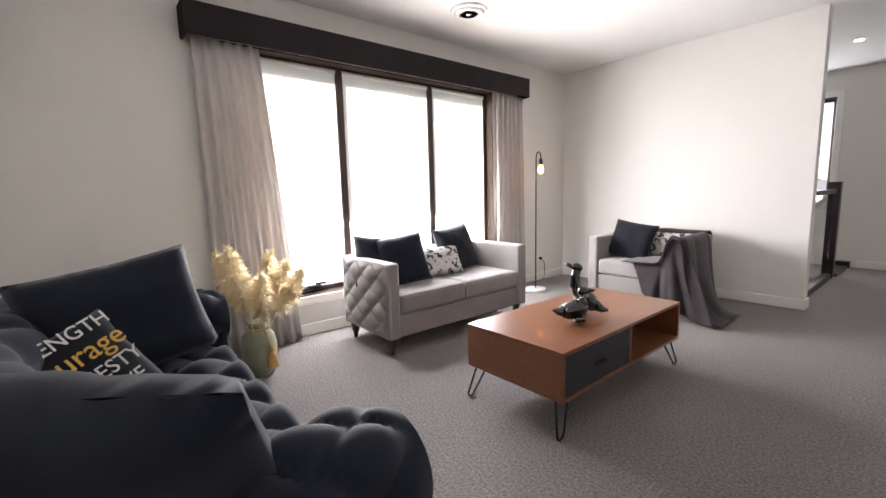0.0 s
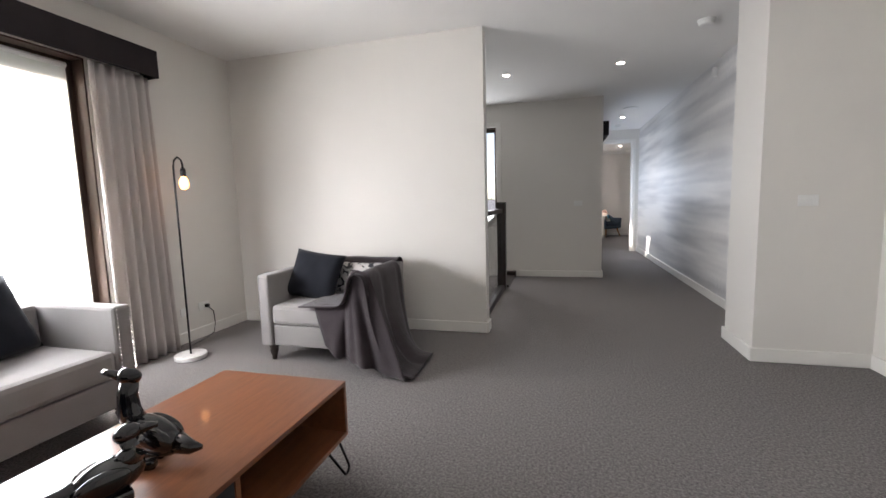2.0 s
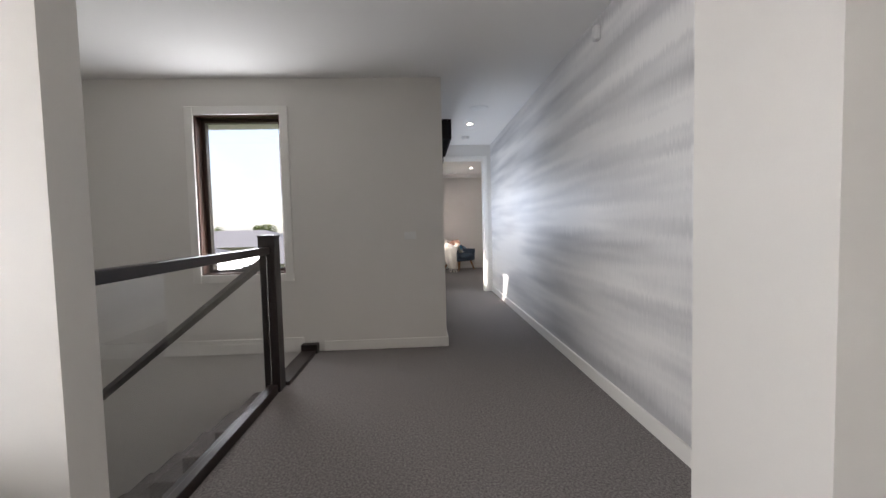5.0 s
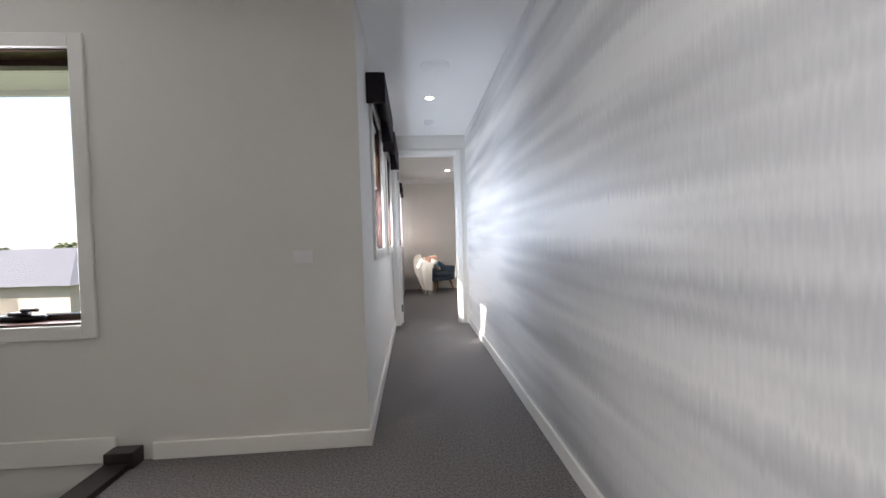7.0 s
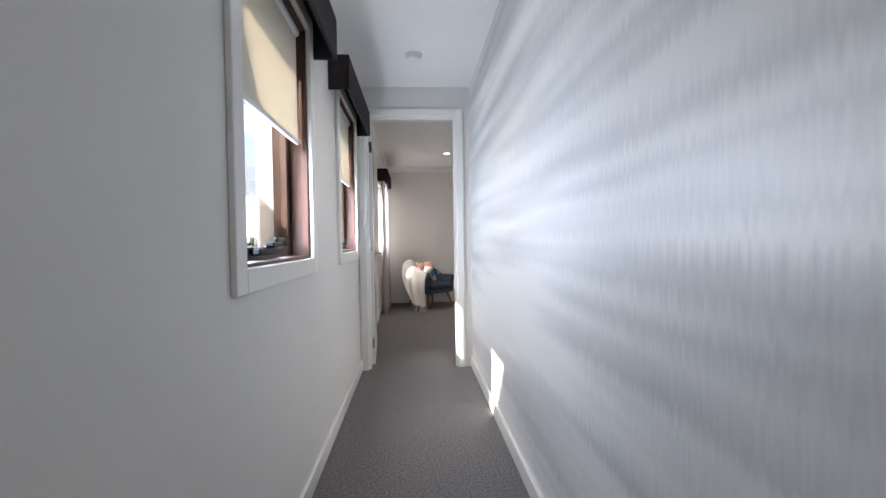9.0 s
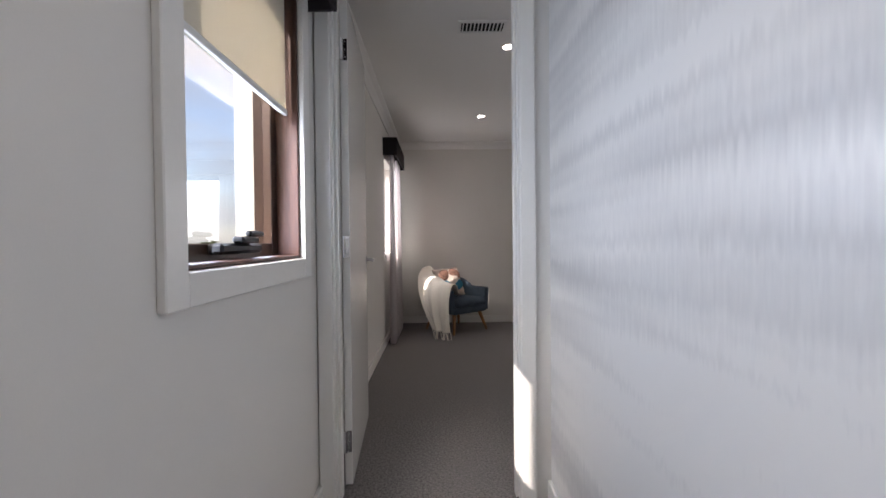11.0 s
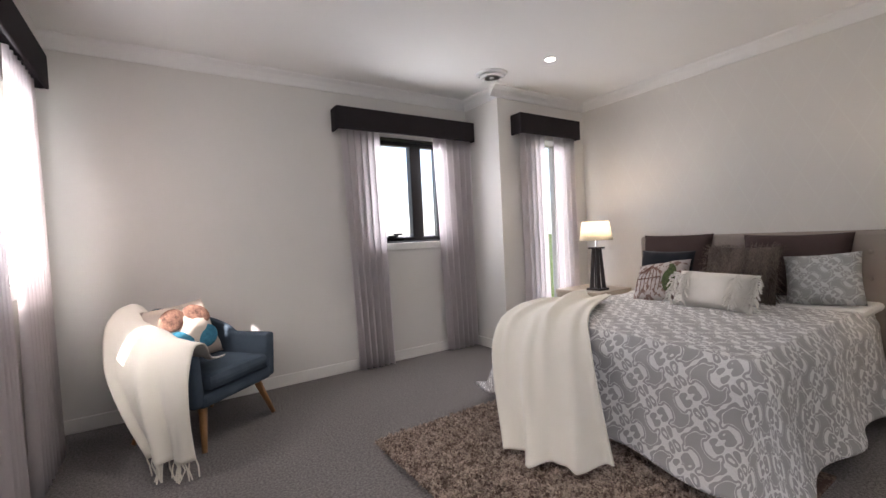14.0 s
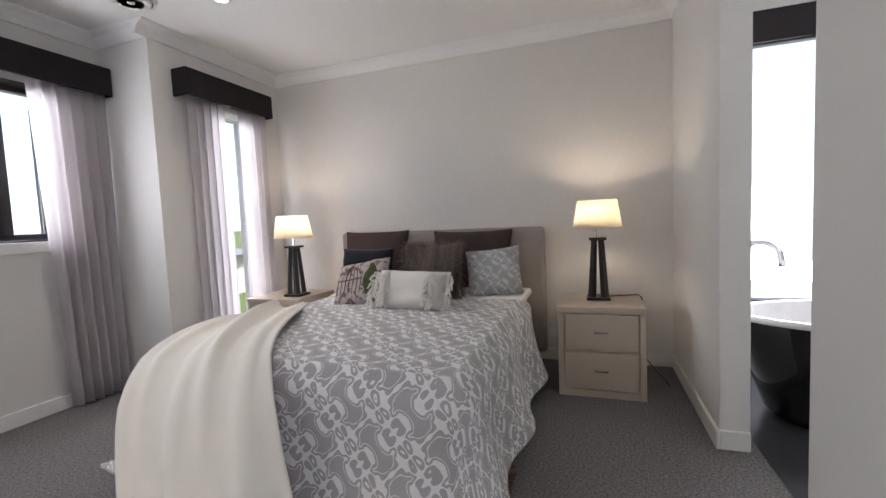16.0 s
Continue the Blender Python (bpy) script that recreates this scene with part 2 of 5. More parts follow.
def diamond_paper():
    """Cream paper with thin pearly lines crossing in tall diamonds."""
    m = mat("diamond_wallpaper_cream", (0.70, 0.67, 0.625), (0.67, 0.64, 0.60), 1.5, 0.5, fine=240, bump=0.05)
    n, l = m.node_tree.nodes, m.node_tree.links
    p = n["Principled BSDF"]
    base = p.inputs["Base Color"].links[0].from_socket
    tc = [x for x in n if x.type == "TEX_COORD"][0]
    lines = []
    for sg in (1, -1):
        dp, fr, lt = n.new("ShaderNodeVectorMath"), n.new("ShaderNodeMath"), n.new("ShaderNodeMath")
        dp.operation, fr.operation, lt.operation = "DOT_PRODUCT", "FRACT", "LESS_THAN"
        dp.inputs[1].default_value = (0, 4.6, 2.3 * sg)
        lt.inputs[1].default_value = 0.045
        l.new(tc.outputs["Object"], dp.inputs[0])
        l.new(dp.outputs["Value"], fr.inputs[0])
        l.new(fr.outputs[0], lt.inputs[0])
        lines.append(lt.outputs[0])
    mxm, mx, rg = n.new("ShaderNodeMath"), n.new("ShaderNodeMix"), n.new("ShaderNodeMapRange")
    mxm.operation = "MAXIMUM"
    l.new(lines[0], mxm.inputs[0])
    l.new(lines[1], mxm.inputs[1])
    mx.data_type = "RGBA"
    mx.inputs[7].default_value = (0.70, 0.675, 0.63, 1)
    l.new(mxm.outputs[0], mx.inputs[0])
    l.new(base, mx.inputs[6])
    l.new(mx.outputs[2], p.inputs["Base Color"])
    rg.inputs[3].default_value, rg.inputs[4].default_value = 0.5, 0.36
    l.new(mxm.outputs[0], rg.inputs[0])
    l.new(rg.outputs[0], p.inputs["Roughness"])
    return m


def pattern_mat(name, a, b, k, style):
    """Two-colour printed or woven cloth; the print is a periodic figure in the cloth's own UV metres."""
    m = mat(name, a, tuple(c * 0.85 for c in a), 8, 0.85, fine=300, bump=0.25, dist=0.002)
    n, l = m.node_tree.nodes, m.node_tree.links
    p = n["Principled BSDF"]
    base = p.inputs["Base Color"].links[0].from_socket
    uv = n.new("ShaderNodeTexCoord")
    sep = n.new("ShaderNodeSeparateXYZ")

    def op(kind, *args):
        q = n.new("ShaderNodeMath")
        q.operation = kind
        for i, v in enumerate(args):
            if isinstance(v, (int, float)):
                q.inputs[i].default_value = v
            else:
                l.new(v, q.inputs[i])
        return q.outputs[0]
    nz = n.new("ShaderNodeTexNoise")
    l.new(uv.outputs["UV"], nz.inputs["Vector"])
    l.new(uv.outputs["UV"], sep.inputs[0])
    x, y = op("MULTIPLY", sep.outputs[0], k), op("MULTIPLY", sep.outputs[1], k)
    if style == "damask":
        nz.inputs["Scale"].default_value = 5
        wx = op("ADD", x, op("MULTIPLY", op("SINE", op("MULTIPLY", y, 2.0)), 1.25))
        wy = op("ADD", y, op("MULTIPLY", op("SINE", op("MULTIPLY", x, 2.0)), 1.25))
        f = op("ADD", op("COSINE", wx), op("COSINE", wy))
        f = op("ADD", f, op("MULTIPLY", op("COSINE", op("MULTIPLY", wx, 3.0)), 0.35))
        f = op("ADD", f, op("MULTIPLY", op("COSINE", op("MULTIPLY", wy, 3.0)), 0.35))
        f = op("ADD", f, op("MULTIPLY", op("SUBTRACT", nz.outputs[0], 0.5), 1.5))
        fa = op("ABSOLUTE", f)
        mask = op("ADD", op("LESS_THAN", fa, 0.23), op("LESS_THAN", op("ABSOLUTE", op("SUBTRACT", fa, 1.15)), 0.15))
        nz2 = n.new("ShaderNodeTexNoise")
        nz2.inputs["Scale"].default_value = 160
        l.new(uv.outputs["UV"], nz2.inputs["Vector"])
        mask = op("MULTIPLY", mask, op("ADD", 0.55, op("MULTIPLY", nz2.outputs[0], 0.8)))
    elif style == "leaf":
        nz.inputs["Scale"].default_value, nz.inputs["Distortion"].default_value = 13, 2.2
        blade = op("ADD", nz.outputs[0], op("MULTIPLY", op("SINE", op("ADD", x, op("ABSOLUTE", op("MULTIPLY", y, 1.3)))), 0.06))
        mask = op("GREATER_THAN", blade, 0.55)
    else:
        nz.inputs["Scale"].default_value = 26
        mask = op("GREATER_THAN", op("ADD", nz.outputs[0], op("MULTIPLY", op("SINE", y), 0.04)), 0.56)
    mx = n.new("ShaderNodeMix")
    mx.data_type = "RGBA"
    l.new(mask, mx.inputs[0])
    l.new(base, mx.inputs[6])
    mx.inputs[7].default_value = (*b, 1)
    l.new(mx.outputs[2], p.inputs["Base Color"])
    return m


DUVET = pattern_mat("damask_quilt", (0.47, 0.455, 0.455), (0.84, 0.83, 0.82), 23.0, "damask")
DAMASK2 = pattern_mat("damask_pillow", (0.40, 0.40, 0.39), (0.60, 0.61, 0.60), 30.0, "damask")
PALM = pattern_mat("palm_print", (0.52, 0.50, 0.49), (0.045, 0.045, 0.05), 60.0, "leaf")
SHAG = mat("shag_rug_pile", (0.62, 0.50, 0.41), (0.13, 0.085, 0.07), 22, 0.95, fine=120, bump=0.8, dist=0.01)
_n, _l = SHAG.node_tree.nodes, SHAG.node_tree.links
_geo, _add = _n.new("ShaderNodeNewGeometry"), _n.new("ShaderNodeMath")
_rng = [q for q in _n if q.type == "MAP_RANGE"][0]
_src = _rng.inputs[0].links[0].from_socket
_add.operation = "MULTIPLY_ADD"
_add.inputs[1].default_value = 0.30
_l.new(_geo.outputs["Random Per Island"], _add.inputs[0])
_l.new(_src, _add.inputs[2])
_l.new(_add.outputs[0], _rng.inputs[0])
_rng.inputs[1].default_value, _rng.inputs[2].default_value = 0.48, 0.80


# ---- mesh helpers ----
def box(bm, x0, y0, z0, x1, y1, z1, bev=0.0, seg=2):
    r = bmesh.ops.create_cube(bm, size=1)
    vs = r["verts"]
    bmesh.ops.scale(bm, verts=vs, vec=(x1 - x0, y1 - y0, z1 - z0))
    bmesh.ops.translate(bm, verts=vs, vec=((x0 + x1) / 2, (y0 + y1) / 2, (z0 + z1) / 2))
    if bev:
        es = list({e for v in vs for e in v.link_edges})
        bmesh.ops.bevel(bm, geom=es, offset=bev, segments=seg, affect="EDGES", profile=0.5)
    return bm


def boxes(*bs, bev=0.0):
    bm = bmesh.new()
    for b in bs:
        box(bm, *b, bev=bev)
    return bm


def lathe(bm, prof, at=(0, 0, 0), seg=24):
    """Turn a profile of (radius, height) round z."""
    rings = []
    for r, z in prof:
        rings.append([bm.verts.new((at[0] + r * math.cos(a * 2 * math.pi / seg), at[1] + r * math.sin(a * 2 * math.pi / seg), at[2] + z)) for a in range(seg)])
    for p, q in zip(rings, rings[1:]):
        for i in range(seg):
            bm.faces.new((p[i], p[(i + 1) % seg], q[(i + 1) % seg], q[i]))
    bm.faces.new(rings[0][::-1])
    bm.faces.new(rings[-1])
    return bm


def tube(bm, pts, r, seg=8):
    """A round rod along points; r is one radius or a function of 0..1."""
    pts = [Vector(p) for p in pts]
    rings = []
    for i, p in enumerate(pts):
        d = (pts[min(i + 1, len(pts) - 1)] - pts[max(i - 1, 0)]).normalized()
        u = d.cross(Vector((0, 0, 1)) if abs(d.z) < 0.9 else Vector((1, 0, 0))).normalized()
        v = d.cross(u)
        rr = r(i / (len(pts) - 1)) if callable(r) else r
        rings.append([bm.verts.new(p + rr * (math.cos(a * 2 * math.pi / seg) * u + math.sin(a * 2 * math.pi / seg) * v)) for a in range(seg)])
    for p, q in zip(rings, rings[1:]):
        for i in range(seg):
            bm.faces.new((p[i], p[(i + 1) % seg], q[(i + 1) % seg], q[i]))
    bm.faces.new(rings[0][::-1])
    bm.faces.new(rings[-1])
    return bm


def sheet(fn, nu, nv, uvs=None):
    """A grid surface fn(u, v) over 0..1, with its UV in metres where uvs=(width, height) is given."""
    bm = bmesh.new()
    g = [[bm.verts.new(fn(i / nu, j / nv)) for j in range(nv + 1)] for i in range(nu + 1)]
    layer = bm.loops.layers.uv.new("UVMap") if uvs else None
    for i in range(nu):
        for j in range(nv):
            f = bm.faces.new((g[i][j], g[i + 1][j], g[i + 1][j + 1], g[i][j + 1]))
            f.smooth = True
            if uvs:
                for lp, (a, b) in zip(f.loops, ((i, j), (i + 1, j), (i + 1, j + 1), (i, j + 1))):
                    lp[layer].uv = (a / nu * uvs[0], b / nv * uvs[1])
    return bm


def obj(name, bm, material, smooth=False):
    bmesh.ops.recalc_face_normals(bm, faces=bm.faces)
    me = bpy.data.meshes.new(name)
    if smooth:
        for f in bm.faces:
            f.smooth = True
    bm.to_mesh(me)
    bm.free()
    me.materials.append(material)
    return new(name, me)


def part(name, bm, material, parent, label="", smooth=False, thick=0.0):
    o = obj(name, bm, material, smooth)
    o.parent = parent
    if label:
        o["label"] = label
    if thick:
        md = o.modifiers.new("thickness", "SOLIDIFY")
        md.thickness = thick
    return o


def thing(name, at, label, category, group="", rz=0.0):
    e = new(name)
    e.empty_display_size = 0.1
    e.matrix_basis = pose(*at, 0, 0, rz)
    return tagged(e, label, category, group)


def single(name, bm, material, label, category, group="", at=None, smooth=False, thick=0.0):
    o = obj(name, bm, material, smooth)
    if at is not None:
        o.matrix_basis = at
    if thick:
        md = o.modifiers.new("thickness", "SOLIDIFY")
        md.thickness = thick
    return tagged(o, label, category, group)


def setting(name, bm, material, label, category):
    return tagged(obj(name, bm, material), label, category, kind="structure")


# ---- structure ----
Z0 = -2.75
W = "matt off-white painted plaster wall"
setting("floor_lounge", boxes((-4.33, -3.3, -0.25, 0.77, 2.24, 0), (-1.88, 2.24, -0.25, 0.43, 5.0, 0), (0.09, 1.8, -0.25, 0.43, 2.3, -0.002)), CARPET, "grey-brown loop-pile carpet floor", "floor")
setting("floor_hall", boxes((-0.6, 5.0, -0.25, 0.43, 8.475, 0)), CARPET, "grey-brown loop-pile carpet in the hallway", "floor")
setting("floor_bedroom", boxes((-0.67, 8.475, -0.25, 4.02, 12.58, 0)), CARPET, "grey-brown loop-pile carpet in the bedroom", "floor")
setting("floor_bathroom", boxes((1.2, 6.0, -0.25, 4.02, 8.52, -0.004), (2.0, 8.52, -0.25, 2.87, 8.60, -0.004)), TILE, "dark charcoal tiled bathroom floor", "floor")
setting("ceiling", boxes((-4.6, -3.5, H, 0.95, 5.25, H + 0.2), (-0.9, 5.25, H, 0.62, 8.475, H + 0.2), (-0.95, 8.475, H, 4.3, 12.4, H + 0.2), (-0.95, 12.4, H, 3.05, 12.85, H + 0.2), (1.0, 5.85, H, 4.3, 8.475, H + 0.2)), CEIL, "flat white painted plasterboard ceiling", "ceiling")
wy0, wy1, wz0, wz1 = -1.95, 0.77, 0.32, 2.20
setting("wall_west", boxes((-4.58, -3.45, Z0, -4.33, wy0, H), (-4.58, wy1, Z0, -4.33, 5.25, H), (-4.58, wy0, Z0, -4.33, wy1, wz0), (-4.58, wy0, wz1, -4.33, wy1, H)), WALL, W + " with a wide window opening", "wall")
setting("wall_south", boxes((-4.33, -3.45, -0.25, 0.9, -3.3, H)), WALL, W, "wall")
setting("wall_east", boxes((0.77, -3.3, -0.25, 0.9, 1.8, H)), WALL, W, "wall")
setting("wall_nib", boxes((0.09, 1.8, 0, 0.9, 2.3, H)), WALL, W + " projecting beside the hallway", "wall")
setting("wall_lounge_north", boxes((-4.33, 2.1, 0, -1.81, 2.24, H), (-4.33, 2.1, Z0, -1.95, 2.24, -0.25)), WALL, W + " behind the armchair", "wall")
setting("wall_hall_east", boxes((0.43, 2.3, 0, 0.6, 8.6, H)), PAPER, "silvery wallpaper wall with brushed horizontal bands", "wall")
sx0, sx1, sz0, sz1 = -2.90, -2.115, 0.76, 2.25
setting("wall_stair_north", boxes((-4.33, 5.0, Z0, sx0, 5.25, H), (sx1, 5.0, Z0, -0.6, 5.25, H), (sx0, 5.0, Z0, sx1, 5.25, sz0), (sx0, 5.0, sz1, sx1, 5.25, H)), WALL, W + " with a tall window opening", "wall")
HW = ((5.74, 6.56), (7.37, 8.14))
hz0, hz1 = 1.10, 2.20
setting("wall_hall_west", boxes((-0.85, 5.25, Z0, -0.6, HW[0][0], H), (-0.85, HW[0][1], Z0, -0.6, HW[1][0], H), (-0.85, HW[1][1], Z0, -0.6, 8.355, H),
        *[(-0.85, a, Z0, -0.6, b, hz0) for a, b in HW], *[(-0.85, a, hz1, -0.6, b, H) for a, b in HW]), WALL, W + " with two window openings", "wall")
DX0, DX1, DH = -0.52, 0.288, 2.31
setting("wall_hall_end", boxes((-0.845, 8.355, Z0, DX0 - 0.02, 8.475, H), (DX1 + 0.02, 8.355, 0, 0.43, 8.475, H), (DX0 - 0.02, 8.355, DH + 0.02, DX1 + 0.02, 8.475, H)), WALL, W + " with a doorway", "wall")
bw = (11.32, 12.15, 1.02, 2.14)
setting("wall_bed_west", boxes((-0.845, 8.475, Z0, -0.67, bw[0], H), (-0.845, bw[1], Z0, -0.67, 12.83, H), (-0.845, bw[0], Z0, -0.67, bw[1], bw[2]), (-0.845, bw[0], bw[3], -0.67, bw[1], H)), WALL, W + " with a window opening", "wall")
bn = (1.60, 2.46, 1.13, 2.14)
setting("wall_bed_north", boxes((-0.67, 12.58, Z0, bn[0], 12.83, H), (bn[1], 12.58, Z0, 2.76, 12.83, H), (bn[0], 12.58, Z0, bn[1], 12.83, bn[2]), (bn[0], 12.58, bn[3], bn[1], 12.83, H)), WALL, W + " with a window opening", "wall")
bt = (3.1, 3.72, 0.28, 2.14)
setting("wall_bed_alcove", boxes((2.76, 12.06, Z0, bt[0], 12.31, H), (2.76, 12.31, Z0, 3.0, 12.83, H), (bt[1], 12.06, Z0, 4.27, 12.31, H), (bt[0], 12.06, Z0, bt[1], 12.31, bt[2]), (bt[0], 12.06, bt[3], bt[1], 12.31, H)), WALL, W + " stepping forward with a tall narrow window", "wall")
ba = (6.95, 8.25, 0.45, 2.3)
setting("wall_bed_east", boxes((4.02, 8.52, Z0, 4.27, 12.06, H)), diamond_paper(), "cream papered bedhead wall with faint sheen", "wall")
setting("wall_bath_east", boxes((4.02, 5.9, Z0, 4.27, ba[0], H), (4.02, ba[1], Z0, 4.27, 8.52, H), (4.02, ba[0], Z0, 4.27, ba[1], ba[2]), (4.02, ba[0], ba[3], 4.27, ba[1], H)), WALL, W + " with the bathroom window", "wall")
setting("wall_bed_south", boxes((2.87, 8.52, 0, 4.02, 8.645, H), (0.6, 8.52, 0, 2.0, 8.645, H)), WALL, W + " with a wide gap into the bathroom", "wall")
setting("wall_bath_rest", boxes((1.05, 5.9, 0, 1.2, 8.52, H), (1.2, 5.9, 0, 4.02, 6.0, H)), WALL, W + " enclosing the bathroom", "wall")
setting("wall_stair_low", boxes((-4.33, 2.24, Z0 - 0.1, -0.6, 5.0, Z0), (-1.88, 2.24, Z0, -1.8, 5.0, -0.25)), WALL, "painted lower stairwell wall and floor", "wall")


def skirting(name, pts, h=0.095, d=0.016):
    """A run of skirting boards; each is (x0, y0, x1, y1)."""
    bm = bmesh.new()
    for x0, y0, x1, y1 in pts:
        box(bm, min(x0, x1), min(y0, y1), 0, max(x0, x1), max(y0, y1), h, bev=0.004, seg=1)
    return setting(name, bm, TRIM, "white gloss painted skirting board", "baseboard")


D = 0.018
skirting("baseboard_lounge_west", [(-4.33, -3.3, -4.33 + D, 2.1)])
skirting("baseboard_lounge_north", [(-4.33 + D, 2.1 - D, -1.81, 2.1), (-1.81, 2.1 - D, -1.81 + D, 2.24)])
skirting("baseboard_east", [(0.77 - D, -3.3, 0.77, 1.8 - D), (0.09 - D, 1.8 - D, 0.77, 1.8), (0.09 - D, 1.8, 0.09, 2.3), (0.09 - D, 2.3, 0.43 - D, 2.3 + D)])
skirting("baseboard_hall_east", [(0.43 - D, 2.3, 0.43, 8.355)])
skirting("baseboard_stair_north", [(-1.78, 5.0 - D, -0.6 + D, 5.0)])
skirting("baseboard_hall_west", [(-0.6, 5.0, -0.6 + D, 8.355)])
skirting("baseboard_bed_west", [(-0.67, 8.6, -0.67 + D, 12.58)])
skirting("baseboard_bed_north", [(-0.67 + D, 12.58 - D, 2.76, 12.58), (2.76 - D, 12.06 - D, 2.76, 12.58 - D), (2.76, 12.06 - D, 4.02, 12.06)])
skirting("baseboard_bed_east", [(4.02 - D, 8.645, 4.02, 12.06 - D), (2.87 - D, 8.645, 4.02 - D, 8.645 + D), (2.87 - D, 8.52, 2.87, 8.645)])
setting("stair_trim", boxes((-4.33, 4.98, 0.0, -1.97, 5.0, 0.14), bev=0.004), TRIM, "white painted trim board along the stairwell", "trim")


def cornice(name, runs):
    """Coved cornice in a run of prisms: (x0, y0, x1, y1, nx, ny), n pointing into the room."""
    bm = bmesh.new()
    prof = [(0, 0), (0.09, 0), (0.085, -0.012), (0.05, -0.03), (0.025, -0.06), (0.012, -0.088), (0, -0.09)]
    for x0, y0, x1, y1, nx, ny in runs:
        rows = []
        for x, y in ((x0, y0), (x1, y1)):
            rows.append([bm.verts.new((x + nx * a, y + ny * a, H - 0.001 + b)) for a, b in prof])
        k = len(prof)
        for i in range(k):
            bm.faces.new((rows[0][i], rows[0][(i + 1) % k], rows[1][(i + 1) % k], rows[1][i]))
        bm.faces.new(rows[0])
        bm.faces.new(rows[1][::-1])
    return setting(name, bm, CEIL, "white coved plaster cornice", "cornice")


cornice("cornice_bedroom", [(-0.67, 8.475, -0.67, 12.58, 1, 0), (-0.67, 12.58, 2.76, 12.58, 0, -1), (2.76, 12.06, 2.76, 12.58, -1, 0), (2.67, 12.06, 4.02, 12.06, 0, -1), (4.02, 8.645, 4.02, 12.06, -1, 0), (2.87, 8.645, 4.02, 8.645, 0, 1)])


# ---- windows ----
def window(name, axis, wall, out, a0, a1, z0, z1, depth, fw, mulls, material, reveal=None, sill=True, arch=0.0, handle=None, mw=0.6):
    """A framed window in an opening. axis: the wall's normal axis; wall: its inner face; out: +1/-1 outwards; mulls: positions along the wall."""
    w = thing(name, (0, 0, 0), "window with dark frame and clear panes", "window")
    w["kind"] = "structure"

    def bx(bm, p0, p1, d0, d1, q0, q1, bev=0.003):
        n0, n1 = sorted((wall + out * d0, wall + out * d1))
        if axis == "x":
            box(bm, n0, p0, q0, n1, p1, q1, bev=bev, seg=1)
        else:
            box(bm, p0, n0, q0, p1, n1, q1, bev=bev, seg=1)
    d0, d1 = depth, depth + 0.07
    bm = bmesh.new()
    bx(bm, a0 + .002, a0 + fw, d0, d1, z0 + .002, z1 - .002)
    bx(bm, a1 - fw, a1 - .002, d0, d1, z0 + .002, z1 - .002)
    bx(bm, a0 + fw, a1 - fw, d0, d1, z1 - fw, z1 - .002)
    bx(bm, a0 + fw, a1 - fw, d0, d1, z0 + .002, z0 + fw)
    part("window_frame", bm, material, w, "dark painted aluminium window frame")
    edges = [a0 + fw] + [v for m in mulls for v in (m - fw * mw, m + fw * mw)] + [a1 - fw]
    for m in mulls:
        bm = bmesh.new()
        bx(bm, m - fw * mw, m + fw * mw, d0 - 0.01, d1, z0 + fw, z1 - fw)
        part("mullion", bm, material, w)
    for e0, e1 in zip(edges[::2], edges[1::2]):
        bm = bmesh.new()
        bx(bm, e0, e1, d0 + 0.03, d0 + 0.036, z0 + fw, z1 - fw, bev=0)
        part("pane", bm, GLASS, w).visible_shadow = False
    if reveal:
        bm = bmesh.new()
        t = 0.014
        bx(bm, a0 + .001, a0 + t, 0.0, d0, z0 + .002, z1 - .002)
        bx(bm, a1 - t, a1 - .001, 0.0, d0, z0 + .002, z1 - .002)
        bx(bm, a0 + t, a1 - t, 0.0, d0, z1 - t, z1 - .002)
        bx(bm, a0 + t, a1 - t, 0.0, d0, z0 + .002, z0 + t)
        part("window_reveal", bm, reveal, w, "stained timber window reveal lining")
    if arch:
        bm = bmesh.new()
        bx(bm, a0 - arch, a0, -0.02, 0, z0 - arch, z1 + arch)
        bx(bm, a1, a1 + arch, -0.02, 0, z0 - arch, z1 + arch)
        bx(bm, a0, a1, -0.02, 0, z1, z1 + arch)
        bx(bm, a0, a1, -0.02, 0, z0 - arch, z0)
        part("window_trim", bm, TRIM, w, "white painted window architrave")
    elif sill:
        bm = bmesh.new()
        bx(bm, a0 - 0.02, a1 + 0.02, -0.02, 0, z0 - 0.07, z0)
        part("window_sill", bm, TRIM, w, "white painted timber sill")
    for hpos in handle or ():
        bm = bmesh.new()
        bx(bm, hpos - 0.13, hpos + 0.13, d0 - 0.045, d0, z0 + fw * 0.5, z0 + fw * 0.5 + 0.03, bev=0.008)
        bx(bm, hpos - 0.05, hpos + 0.06, d0 - 0.065, d0 - 0.03, z0 + fw * 0.5 + 0.03, z0 + fw * 0.5 + 0.05, bev=0.006)
        bx(bm, hpos + 0.01, hpos + 0.11, d0 - 0.06, d0 - 0.04, z0 + fw * 0.5 + 0.05, z0 + fw * 0.5 + 0.068, bev=0.006)
        part("winder_handle", bm, BLACKM, w, "black folding window winder")
    return w


